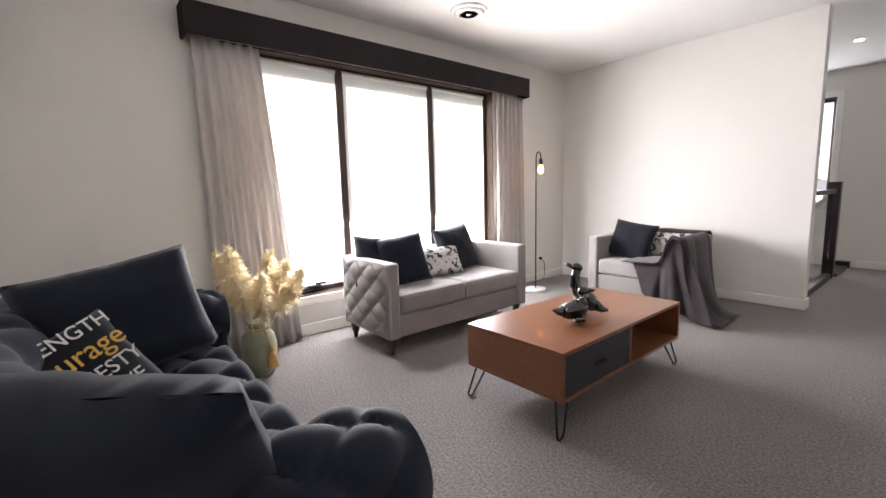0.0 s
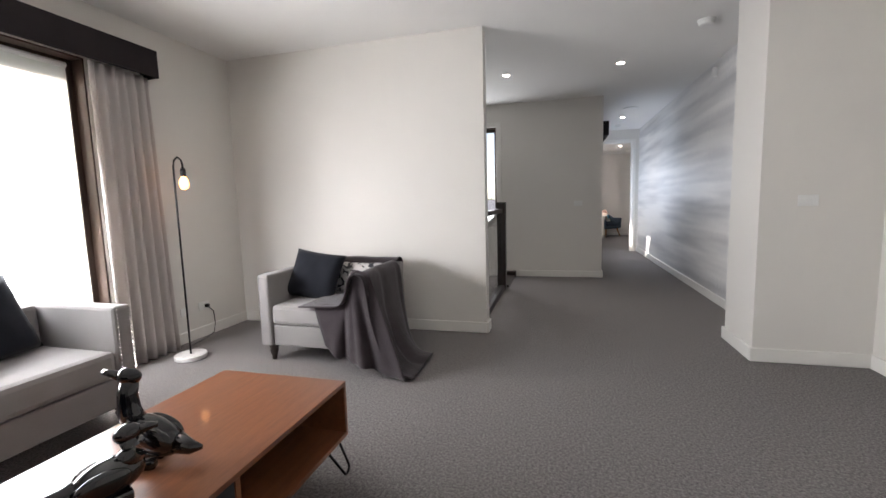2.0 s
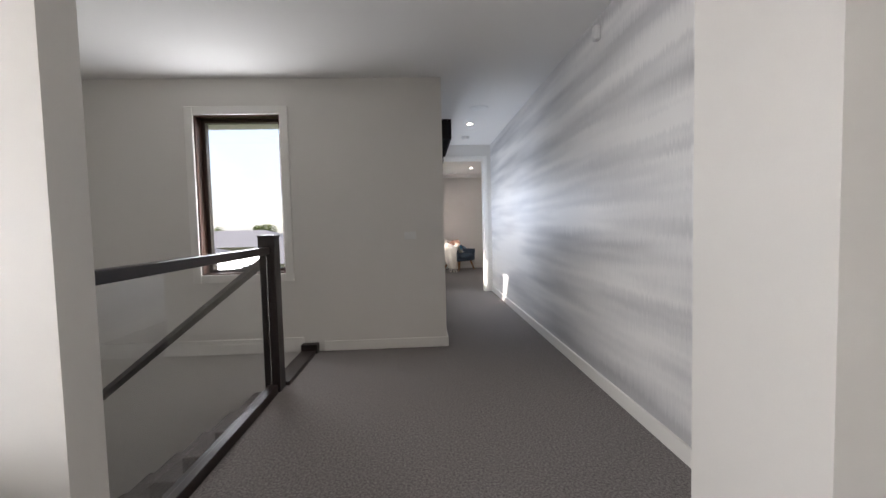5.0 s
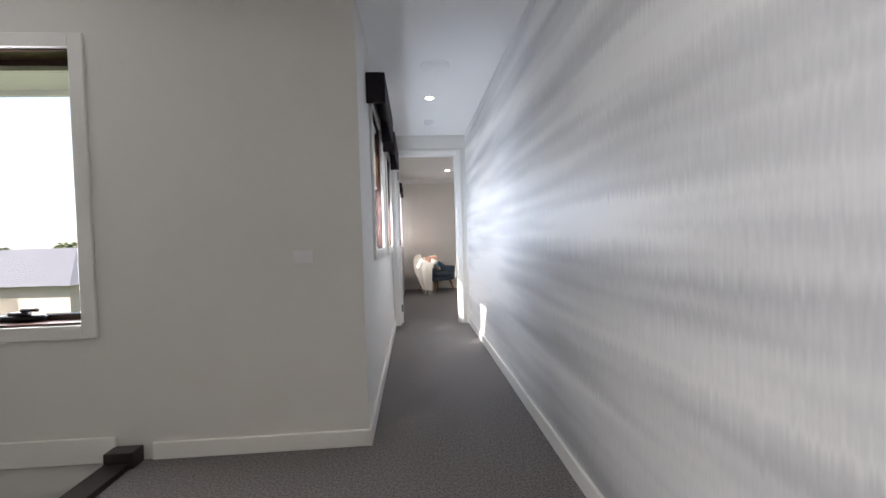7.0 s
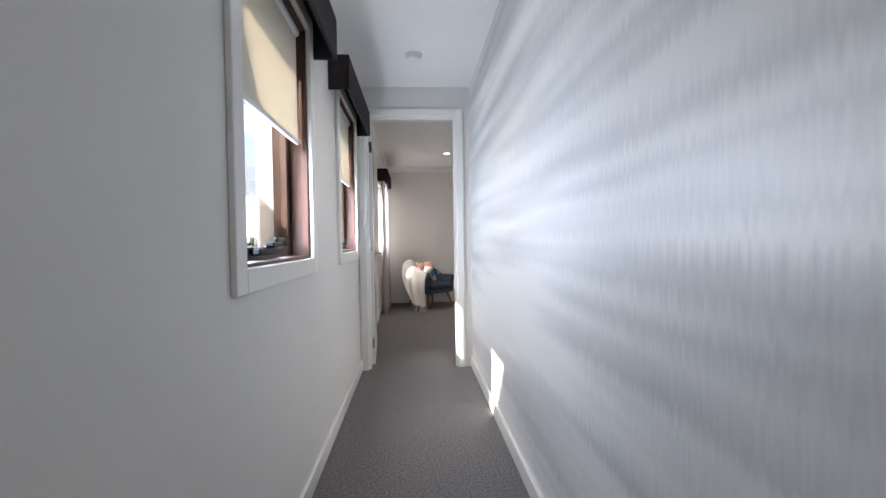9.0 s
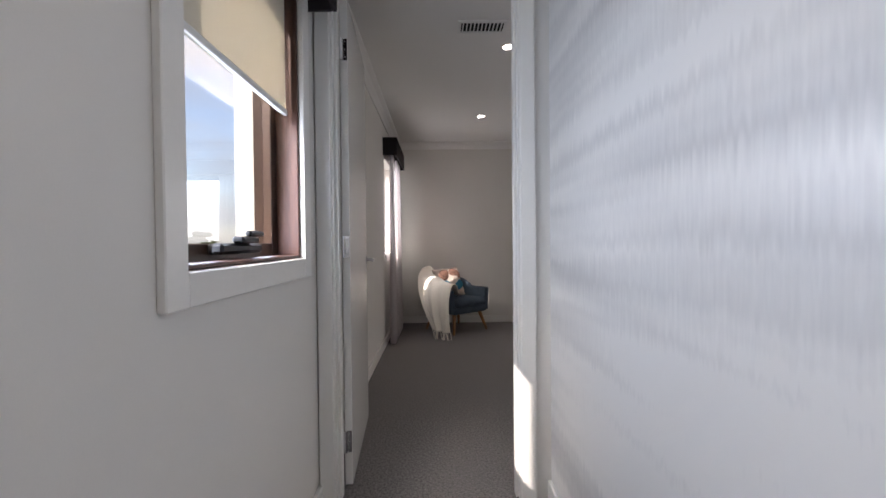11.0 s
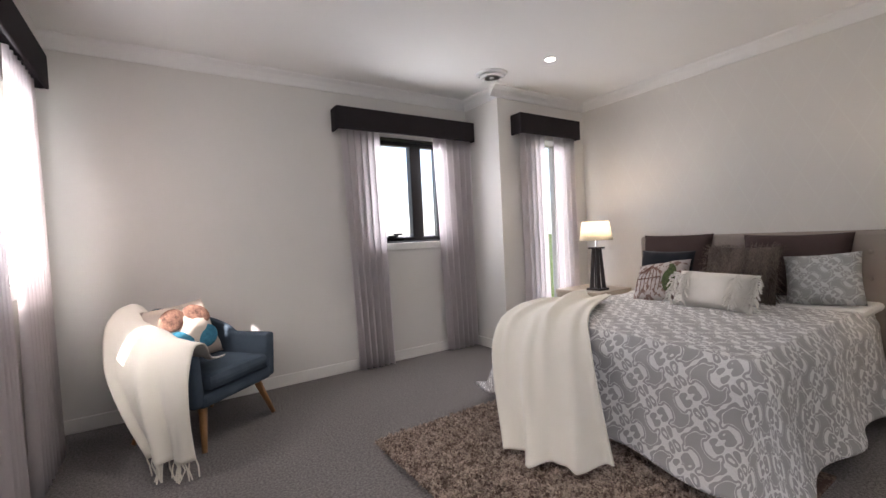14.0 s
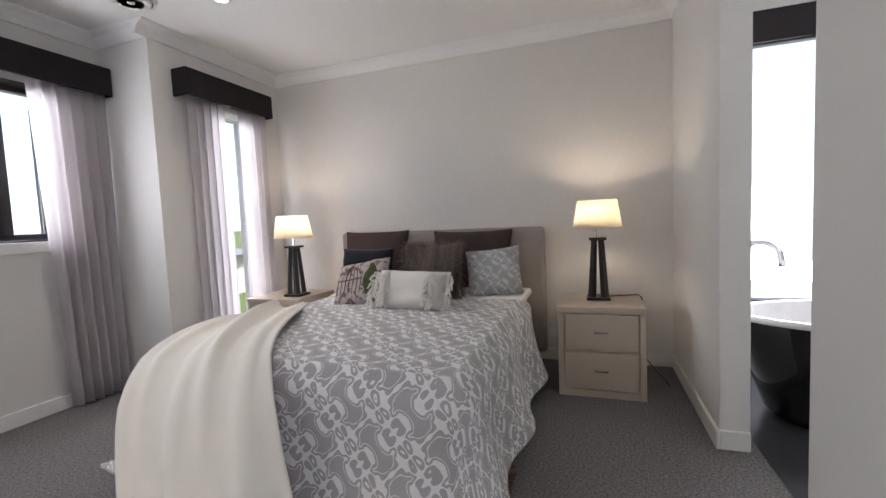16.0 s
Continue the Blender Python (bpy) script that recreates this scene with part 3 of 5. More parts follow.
window("window_1", "x", -4.33, -1, wy0, wy1, wz0, wz1, 0.10, 0.05, (-1.00, -0.03), FRAME, reveal=FRAME, handle=(-1.35, -0.5))
window("window_2", "y", 5.0, 1, sx0, sx1, sz0, sz1, 0.12, 0.045, (), FRAME, reveal=REVEAL, arch=0.075, handle=((sx0 + sx1) / 2,))
for i, (a, b) in enumerate(HW):
    window("window_%d" % (3 + i), "x", -0.6, -1, a, b, hz0, hz1, 0.085, 0.06, (), FRAME, reveal=REVEAL, arch=0.075, handle=((a + b) / 2,))
window("window_5", "x", -0.67, -1, *bw, 0.1, 0.035, (), TRIM, reveal=TRIM)
window("window_6", "y", 12.58, 1, *bn, 0.1, 0.05, ((bn[0] + bn[1]) / 2 + 0.14,), BLACKFRAME, reveal=BLACKFRAME, handle=(1.85,), mw=1.25)
window("window_7", "y", 12.06, 1, *bt, 0.16, 0.03, (), TRIM, reveal=TRIM)
window("window_8", "x", 4.02, 1, *ba, 0.1, 0.045, (), BLACKFRAME, reveal=TRIM)


def blind(name, axis, plane, a0, a1, z0, z1, material, label, chain=False):
    e = thing(name, (0, 0, 0), label, "roller blind", "roller blinds")
    t = 0.0015

    def bx(bm, p0, p1, n0, n1, q0, q1, bev=0.0):
        if axis == "x":
            box(bm, n0, p0, q0, n1, p1, q1, bev=bev)
        else:
            box(bm, p0, n0, q0, p1, n1, q1, bev=bev)
    bm = bmesh.new()
    bx(bm, a0, a1, plane - t, plane + t, z0, z1)
    part("fabric", bm, material, e)
    bm = bmesh.new()
    bx(bm, a0, a1, plane - 0.008, plane + 0.008, z0 - 0.02, z0 + 0.004, 0.004)
    part("hem_bar", bm, WHITEP, e, "white blind hem bar")
    bm = bmesh.new()
    tube(bm, [(plane, a0, z1), (plane, a1, z1)] if axis == "x" else [(a0, plane, z1), (a1, plane, z1)], 0.02, 10)
    part("roller", bm, WHITEP, e)
    if chain:
        bm = bmesh.new()
        for k in range(40):
            bmesh.ops.create_icosphere(bm, subdivisions=1, radius=0.004, matrix=pose(plane + 0.02, a0 + 0.015, z1 - 0.02 - k * 0.0125))
        part("chain", bm, WHITEP, e, "white beaded blind chain")
    return e


for a, b in ((wy0 + 0.05, -1.03), (-0.97, -0.06), (0.0, wy1 - 0.05)):
    blind("roller_blind", "x", -4.44, a, b, wz0 + 0.066, wz1 - 0.05, BLIND, "white translucent roller blind drawn fully down, glowing with daylight")
for a, b in HW:
    blind("roller_blind", "x", -0.64, a + 0.03, b - 0.03, 1.66, hz1 - 0.03, BLINDC, "cream roller blind drawn halfway down the window", True)


def pelmet(name, axis, wall, out, a0, a1, z0, z1, d, label):
    """A boxed fabric pelmet: front board, two ends and a top."""
    e = thing(name, (0, 0, 0), label, "pelmet", "pelmets")

    def bx(p0, p1, d0, d1, q0, q1):
        n0, n1 = sorted((wall + out * d0, wall + out * d1))
        bm = bmesh.new()
        if axis == "x":
            box(bm, n0, p0, q0, n1, p1, q1, bev=0.006)
        else:
            box(bm, p0, n0, q0, p1, n1, q1, bev=0.006)
        return bm
    part("front_board", bx(a0, a1, d - 0.02, d, z0, z1), PELMET, e)
    part("end_board", bx(a0, a0 + 0.02, 0.001, d - 0.02, z0, z1), PELMET, e)
    part("end_board", bx(a1 - 0.02, a1, 0.001, d - 0.02, z0, z1), PELMET, e)
    part("top_board", bx(a0 + 0.02, a1 - 0.02, 0.001, d - 0.02, z1 - 0.02, z1 - 0.002), PELMET, e)
    return e


PL = "dark charcoal fabric-covered box pelmet above the window"
pelmet("pelmet", "x", -4.33, 1, -2.16, 1.19, 2.155, 2.358, 0.17, "long " + PL)
pelmet("pelmet", "x", -0.6, 1, 5.50, 6.68, 2.105, 2.315, 0.13, PL)
pelmet("pelmet", "x", -0.6, 1, 7.08, 8.25, 2.105, 2.315, 0.13, PL)
pelmet("pelmet", "x", -0.67, 1, 11.22, 12.25, 2.135, 2.333, 0.16, PL)
pelmet("pelmet", "y", 12.58, -1, 1.28, 2.752, 2.137, 2.333, 0.155, PL)
pelmet("pelmet", "y", 12.06, -1, 2.92, 3.79, 2.137, 2.333, 0.145, PL)
pelmet("pelmet", "x", 4.02, -1, 6.9, 8.3, 2.2, 2.4, 0.13, PL)


def curtain(axis, plane, a0, a1, b0, b1, z1, folds, amp, material, label, seed=0, z0=0.012):
    """Hanging pleats: from a0..a1 at the top to b0..b1 at the hem."""
    rnd = random.Random(seed)
    ph = [rnd.uniform(-0.6, 0.6) for _ in range(folds + 2)]

    def fn(u, v):
        k = u * folds
        i = int(k)
        fr = ph[i] * (1 - (k - i)) + ph[min(i + 1, folds + 1)] * (k - i)
        env = 0.55 + 0.45 * v
        off = amp * env * (math.sin(2 * math.pi * k + fr * v * 1.5) + 0.25 * math.sin(4 * math.pi * k + 2 * fr))
        a = (a0 + (a1 - a0) * u) * (1 - v) + (b0 + (b1 - b0) * u) * v + 0.012 * fr * v
        z = z1 + (z0 - z1) * v
        return (plane + off, a, z) if axis == "x" else (a, plane + off, z)
    bm = sheet(fn, folds * 10, 14)
    return single("curtain", bm, material, label, "curtain", "curtains", thick=0.003)


CL = "floor-length grey-beige linen curtain hanging in soft pleats"
curtain("x", -4.235, -2.12, -1.70, -2.10, -1.54, 2.16, 6, 0.036, CURTAIN, CL, 1)
curtain("x", -4.235, 0.72, 1.15, 0.70, 1.20, 2.16, 6, 0.036, CURTAIN, CL, 2)
curtain("x", -0.585, 11.26, 11.46, 11.27, 11.52, 2.16, 4, 0.03, SHEER, CL, 3)
curtain("x", -0.575, 11.68, 12.21, 11.66, 12.22, 2.16, 8, 0.028, SHEER, CL, 4)
curtain("y", 12.50, 1.33, 1.70, 1.40, 1.74, 2.16, 6, 0.028, SHEER, CL, 5)
curtain("y", 12.50, 2.28, 2.74, 2.36, 2.72, 2.16, 6, 0.028, SHEER, CL, 6)
curtain("y", 11.985, 2.97, 3.30, 2.97, 3.30, 2.16, 5, 0.026, SHEER, CL, 7)
curtain("y", 11.985, 3.45, 3.76, 3.45, 3.76, 2.16, 4, 0.026, SHEER, CL, 8)
setting("eave", boxes((-4.9, 5.25, 2.40, -1.75, 6.05, 2.44), (-4.9, 6.05, 2.36, -1.75, 6.09, 2.56), bev=0.004), TRIM, "white lined eave and gutter board above the stair window", "eave")


# ---- doorway ----
def doorway():
    fr = thing("door_frame", (0, 0, 0), "white gloss painted door jamb and architraves", "door frame")
    fr["kind"] = "structure"
    y0, y1 = 8.355, 8.475
    part("jamb", boxes((DX0 - 0.02, y0, 0, DX0, y1, DH), bev=0.002), TRIM, fr)
    part("jamb", boxes((DX1, y0, 0, DX1 + 0.02, y1, DH), bev=0.002), TRIM, fr)
    part("head_jamb", boxes((DX0 - 0.02, y0, DH, DX1 + 0.02, y1, DH + 0.02), bev=0.002), TRIM, fr)
    part("door_stop", boxes((DX0, y0 + 0.03, 0, DX0 + 0.012, y1 - 0.045, DH - 0.012), (DX1 - 0.012, y0 + 0.03, 0, DX1, y1 - 0.045, DH - 0.012), (DX0, y0 + 0.03, DH - 0.012, DX1, y1 - 0.045, DH), bev=0.002), TRIM, fr)
    for a, b in ((y0 - 0.018, y0), (y1, y1 + 0.018)):
        part("architrave", boxes((DX0 - 0.075, a, 0, DX0 - 0.008, b, DH + 0.07), bev=0.006), TRIM, fr)
        part("architrave", boxes((DX1 + 0.008, a, 0, DX1 + 0.075, b, DH + 0.07), bev=0.006), TRIM, fr)
        part("architrave", boxes((DX0 - 0.008, a, DH + 0.008, DX1 + 0.008, b, DH + 0.07), bev=0.006), TRIM, fr)
    part("strike_plate", boxes((DX1 - 0.003, y1 - 0.05, 0.99, DX1 + 0.001, y1 - 0.02, 1.07), (DX1 - 0.006, y1 - 0.022, 1.01, DX1, y1 + 0.004, 1.05), bev=0.001), CHROME, fr, "chrome strike plate")
    d = thing("door", (DX0 + 0.004, 8.485, 0), "white gloss flush door standing wide open", "door", rz=4.0)
    part("leaf", boxes((0.0, 0.0, 0.012, 0.036, 0.80, DH - 0.004), bev=0.002), DOOR, d)
    for z in (0.22, 1.14, 2.06):
        bm = bmesh.new()
        tube(bm, [(0.006, -0.011, z - 0.05), (0.006, -0.011, z + 0.05)], 0.008, 10)
        for k in (-0.017, 0.017):
            tube(bm, [(0.006, -0.011, z + k - 0.001), (0.006, -0.011, z + k + 0.001)], 0.0085, 10)
        box(bm, 0.010, -0.0035, z - 0.05, 0.034, -0.0005, z + 0.05)
        for k in range(3):
            bmesh.ops.create_icosphere(bm, subdivisions=1, radius=0.004, matrix=pose(0.024, -0.003, z - 0.035 + k * 0.035))
        part("hinge", bm, CHROME, d, "chrome butt hinge")
    bm = bmesh.new()
    tube(bm, [(0.036, 0.735, 1.05), (0.044, 0.735, 1.05)], 0.027, 20)
    tube(bm, [(0.044, 0.735, 1.05), (0.085, 0.735, 1.05)], 0.010, 12)
    tube(bm, [(0.085, 0.74, 1.05), (0.087, 0.70, 1.05), (0.084, 0.62, 1.05)], 0.010, 12)
    part("lever_handle", bm, CHROME, d, "chrome lever handle")


doorway()


# ---- stairs and balustrade ----
def balustrade():
    b = thing("balustrade", (-1.93, 3.2, 0), "black timber balustrade with clear glass panels beside the stairwell", "balustrade")
    o = Vector((-1.93, 3.2, 0))

    def P(name, bm, m, label=""):
        bmesh.ops.translate(bm, verts=bm.verts, vec=-o)
        return part(name, bm, m, b, label)
    P("newel_post", boxes((-1.985, 3.98, -0.3, -1.87, 4.10, 1.125), bev=0.004), DARKWOOD)
    P("newel_cap", boxes((-1.99, 3.975, 1.125, -1.865, 4.105, 1.135), bev=0.004), DARKWOOD)
    P("top_rail", boxes((-1.955, 2.242, 1.0, -1.90, 3.98, 1.05), bev=0.006), DARKWOOD)
    P("bottom_channel", boxes((-1.96, 2.242, -0.02, -1.885, 3.98, 0.055), bev=0.004), DARKWOOD)
    P("glass_panel", boxes((-1.933, 2.26, 0.055, -1.923, 3.97, 1.0)), GLASS, "clear toughened glass panel").visible_shadow = False
    bm = bmesh.new()
    tube(bm, [(-1.98, 4.05, 0.95), (-4.2, 4.05, -0.82)], 0.034, 4)
    P("stair_rail", bm, DARKWOOD, "black sloping stair handrail")
    bm = bmesh.new()
    v = [bm.verts.new((x, y, z)) for y in (4.045, 4.055) for x, z in ((-1.99, 0.02), (-1.99, 0.90), (-4.2, -0.86), (-4.2, -1.74))]
    for q in ((0, 1, 2, 3), (7, 6, 5, 4), (0, 4, 5, 1), (1, 5, 6, 2), (2, 6, 7, 3), (3, 7, 4, 0)):
        bm.faces.new([v[i] for i in q])
    P("glass_panel", bm, GLASS, "clear sloping glass panel").visible_shadow = False
    k = thing("stair_edge", (-1.89, 4.6, 0), "black timber nosing board at the head of the stairs", "stair nosing")
    part("nosing", boxes((-0.09, -0.49, -0.06, 0.045, 0.30, 0.03), bev=0.004), DARKWOOD, k)
    part("end_block", boxes((-0.09, 0.30, -0.06, 0.06, 0.395, 0.085), bev=0.004), DARKWOOD, k)
    s = thing("staircase", (-1.95, 4.58, 0), "carpeted stair flight going down", "stairs")
    for i in range(9):
        part("step", boxes((-0.255 * (i + 1), -0.40, -0.185 * (i + 1) - 0.2, -0.255 * i, 0.41, -0.185 * (i + 1)), bev=0.01), CARPET, s)


balustrade()


# ---- ceiling and wall fittings ----
def downlight(x, y, watts=7):
    e = thing("downlight", (x, y, H), "small round recessed downlight, switched on", "downlight", "ceiling downlights")
    bm = bmesh.new()
    lathe(bm, [(0.036, -0.001), (0.038, -0.006), (0.050, -0.004), (0.052, -0.0005)], seg=24)
    part("rim", bm, WHITEP, e, smooth=False)
    bm = bmesh.new()
    lathe(bm, [(0.033, -0.008), (0.033, -0.0065)], seg=24)
    part("lens", bm, LIGHT, e, "glowing warm white lens")
    l = new("downlight_lamp", bpy.data.lights.new("downlight_lamp", "SPOT"))
    l.data.energy, l.data.spot_size, l.data.spot_blend, l.data.shadow_soft_size, l.data.color = watts, radians(95), 0.9, 0.03, (1, 0.90, 0.76)
    l.matrix_world = look((x, y, H - 0.02), (x, y + 0.001, 0))


for x, y in ((-3.13, 0.87), (-1.786, 3.55), (-0.571, 3.53), (-0.107, 6.83), (0.438, 11.285), (0.46, 9.59), (2.717, 11.34)):
    downlight(x, y)


def round_vent(x, y, r, label="round white ceiling air vent with ring fins"):
    e = thing("ceiling_vent", (x, y, H), label, "ceiling vent", "ceiling vents")
    bm = bmesh.new()
    lathe(bm, [(r * 0.8, -0.003), (r * 0.82, -0.022), (r * 0.95, -0.016), (r, -0.0005)], seg=32)
    part("outer_ring", bm, WHITEP, e)
    for k in (0.66, 0.48, 0.3):
        bm = bmesh.new()
        lathe(bm, [(r * k, -0.03), (r * (k + 0.1), -0.022), (r * (k + 0.11), -0.027), (r * (k + 0.01), -0.036)], seg=32)
        part("fin_ring", bm, WHITEP, e)
    bm = bmesh.new()
    lathe(bm, [(0.005, -0.04), (r * 0.2, -0.034), (r * 0.2, -0.022)], seg=24)
    part("hub", bm, WHITEP, e)


round_vent(-3.66, -0.21, 0.15)
round_vent(2.49, 11.81, 0.14)


def smoke_alarm(x, y, r=0.06):
    e = thing("smoke_alarm", (x, y, H), "white round smoke alarm on the ceiling", "smoke alarm", "smoke alarms")
    bm = bmesh.new()
    lathe(bm, [(r * 0.55, -0.045), (r * 0.9, -0.038), (r, -0.02), (r, -0.014)], seg=28)
    part("cover", bm, WHITEP, e, smooth=False)
    bm = bmesh.new()
    lathe(bm, [(r * 1.1, -0.014), (r * 1.12, -0.0005)], seg=28)
    part("base", bm, WHITEP, e)


smoke_alarm(-0.04, 2.6)
smoke_alarm(-0.078, 7.69)
e = thing("ceiling_speaker", (-0.09, 6.05, H), "flat round white ceiling speaker grille", "speaker")
part("grille", lathe(bmesh.new(), [(0.085, -0.008), (0.105, -0.0005)], seg=32), WHITEP, e)
part("ring", lathe(bmesh.new(), [(0.108, -0.010), (0.118, -0.0005)], seg=32), WHITEP, e)
e = thing("ceiling_grille", (0.24, 9.30, H), "rectangular white return-air grille on the ceiling", "vent grille")
part("frame", boxes((-0.16, -0.08, -0.012, 0.16, -0.06, -0.0005), (-0.16, 0.06, -0.012, 0.16, 0.08, -0.0005), (-0.16, -0.06, -0.012, -0.14, 0.06, -0.0005), (0.14, -0.06, -0.012, 0.16, 0.06, -0.0005)), WHITEP, e)
# near-black panel on the flat ceiling, painting the shade of a duct behind the slats
part("backing", boxes((-0.14, -0.06, -0.003, 0.14, 0.06, -0.0006)), DARK, e)
for k in range(11):
    part("slat", boxes((-0.13 + k * 0.025, -0.06, -0.012, -0.123 + k * 0.025, 0.06, -0.003)), WHITEP, e)
e = thing("alarm_sensor", (0.43, 3.82, 2.46), "small white wall alarm sensor", "sensor")
part("body", boxes((-0.045, -0.03, -0.05, -0.001, 0.03, 0.05), bev=0.012), WHITEP, e)
part("lens", boxes((-0.05, -0.02, -0.03, -0.044, 0.02, 0.0), bev=0.003), WHITEP, e)


def plate(name, at, rz, w, h, label, cat, rockers, holes=False):
    """A wall plate, facing local -y."""
    e = thing(name, at, label, cat, "wall plates", rz=rz)
    part("plate", boxes((-w / 2, -0.009, -h / 2, w / 2, -0.0005, h / 2), bev=0.003), WHITEP, e)
    for k in range(rockers):
        x = (k - (rockers - 1) / 2) * 0.035
        part("rocker", boxes((x - 0.006, -0.013, -0.009, x + 0.006, -0.009, 0.009), bev=0.002), WHITEP, e)
    return e


plate("light_switch", (0.36, 1.8, 1.10), 0, 0.115, 0.073, "white light switch plate with small rocker", "light switch", 1)
plate("light_switch", (-0.93, 5.0, 1.09), 0, 0.115, 0.073, "white double light switch plate", "light switch", 2)
e = plate("power_outlet", (-4.33, 1.57, 0.28), 90, 0.115, 0.073, "white double power outlet with a black plug", "power outlet", 2)
part("plug", boxes((0.005, -0.04, -0.02, 0.035, -0.009, 0.012), bev=0.004), BLACKM, e, "black plug")
bm = bmesh.new()
tube(bm, [(0.02, -0.035, -0.01), (0.05, -0.06, -0.06), (0.06, -0.06, -0.17), (0.03, -0.07, -0.25), (-0.08, -0.09, -0.272), (-0.25, -0.12, -0.273), (-0.38, -0.2, -0.273)], 0.004, 6)
part("cord", bm, BLACKM, e, "black power cord trailing to the lamp")
plate("aerial_outlet", (-4.33, 1.36, 0.27), 90, 0.073, 0.073, "small white aerial wall plate beside the floor lamp", "wall plate", 0)
e = plate("power_outlet", (4.02, 9.47, 0.22), -90, 0.115, 0.073, "white power outlet behind the bed", "power outlet", 2)


# ---- soft shapes ----
def pillow_mesh(w, h, t, n=18, pinch=0.06, wob=0.006, seed=0):
    """A stuffed cushion in the xz plane, facing -y, standing on z=0."""
    bm = bmesh.new()
    layer = bm.loops.layers.uv.new("UVMap")
    grids = []
    for s in (-1, 1):
        g = []
        for i in range(n + 1):
            row = []
            for j in range(n + 1):
                u, v = 2 * i / n - 1, 2 * j / n - 1
                k = max(0.0, (1 - u ** 4) * (1 - v ** 4)) ** 0.45
                px = u * (1 - pinch * (1 - v * v) * 1.0) * w / 2
                pz = v * (1 - pinch * (1 - u * u) * 1.0) * h / 2
                d = t / 2 * k * (1 + 0.25 * noise.noise((u * 1.3 + seed * 3.1, v * 1.3, s * 2.0))) + wob * noise.noise((u * 4 + seed, v * 4, s))
                row.append(bm.verts.new((px, s * d, pz + h / 2)))
            g.append(row)
        for i in range(n):
            for j in range(n):
                f = bm.faces.new((g[i][j], g[i + 1][j], g[i + 1][j + 1], g[i][j + 1]) if s < 0 else (g[i][j], g[i][j + 1], g[i + 1][j + 1], g[i + 1][j]))
                f.smooth = True
                for lp in f.loops:
                    lp[layer].uv = (lp.vert.co.x, lp.vert.co.z)
    bmesh.ops.remove_doubles(bm, verts=bm.verts, dist=0.004)
    return bm


def cushion(at, rz, lean, w, h, t, material, label, roll=0, seed=0, piping=None):
    o = obj("cushion", pillow_mesh(w, h, t, seed=seed), material)
    o.matrix_basis = pose(*at, 0, 0, rz) @ pose(0, 0, 0, -lean, 0, 0) @ pose(0, 0, 0, 0, roll, 0)
    return tagged(o, label, "cushion", "cushions")


def tuft(u, v):
    """Diamond buttoning: 0 at the buttons and creases, 1 on the puffs."""
    a, b = abs(math.sin(math.pi * (u + v))), abs(math.sin(math.pi * (u - v)))
    return (a * b) ** 0.42


def tuft_panel(w, h, cu, cv, depth, pos, ax_u, ax_v, ax_n, n=7):
    """A buttoned panel; pos: corner, axes: unit vectors of width, height and outwards."""
    U, V, N, P0 = Vector(ax_u), Vector(ax_v), Vector(ax_n), Vector(pos)

    def fn(u, v):
        edge = min(1.0, 12 * min(u, 1 - u, v, 1 - v))
        return P0 + U * (u * w) + V * (v * h) + N * (depth * tuft(u * cu, v * cv) * edge)
    return sheet(fn, int(cu * n * 2), int(cv * n * 2))


def turned_leg(h, r):
    return lathe(bmesh.new(), [(r * 0.45, 0), (r * 0.55, h * 0.12), (r * 0.5, h * 0.2), (r * 0.95, h * 0.62), (r * 0.7, h * 0.68), (r, h * 0.76), (r, h)], seg=14)


# ---- lounge ----
def grey_seat(name, at, rz, w, d, seats, label, cat):
    """Box-armed seat facing local -y, with buttoned outer arms and studded edges."""
    e = thing(name, at, label, cat, rz=rz)
    a, hz, lz = 0.11, 0.66, 0.125
    x, y = w / 2, d / 2
    part("base_rail", boxes((-x + a, -y + 0.02, lz, x - a, y - 0.1, 0.285), bev=0.012), GREY, e)
    part("backrest", boxes((-x + a, y - 0.13, lz, x - a, y, hz), bev=0.025), GREY, e)
    for s in (-1, 1):
        x0, x1 = sorted((s * (x - a), s * (x - 0.012)))
        part("arm", boxes((x0, -y, lz, x1, y, hz), bev=0.018), GREY, e)
        p = part("tufted_panel", tuft_panel(d - 0.03, hz - lz - 0.02, 3.0, 3.0, 0.028, (s * (x - 0.016), -y + 0.015, lz + 0.01), (0, 1, 0), (0, 0, 1), (s, 0, 0)), GREY, e, "diamond-buttoned grey arm side")
        bm = bmesh.new()
        for k in range(24):
            z = lz + 0.02 + k * (hz - lz - 0.04) / 23
            for xx in (x0 + 0.014, x1 - 0.014):
                bmesh.ops.create_icosphere(bm, subdivisions=1, radius=0.0055, matrix=pose(xx, -y - 0.001, z))
        part("stud_trim", bm, CHROME, e, "silver nailhead studs")["kind"] = "stuff"
        for yy in (-y + 0.07, y - 0.07):
            bm = turned_leg(lz + 0.004, 0.036)
            bmesh.ops.translate(bm, verts=bm.verts, vec=(s * (x - 0.07), yy, 0))
            part("leg", bm, DARKWOOD, e, "dark turned wooden leg", smooth=True)
    cw = (w - 2 * a) / seats
    for k in range(seats):
        bm = boxes((-x + a + k * cw + 0.003, -y + 0.005, 0.287, -x + a + (k + 1) * cw - 0.003, y - 0.135, 0.435), bev=0.03)
        part("seat_cushion", bm, GREY, e)
    return e


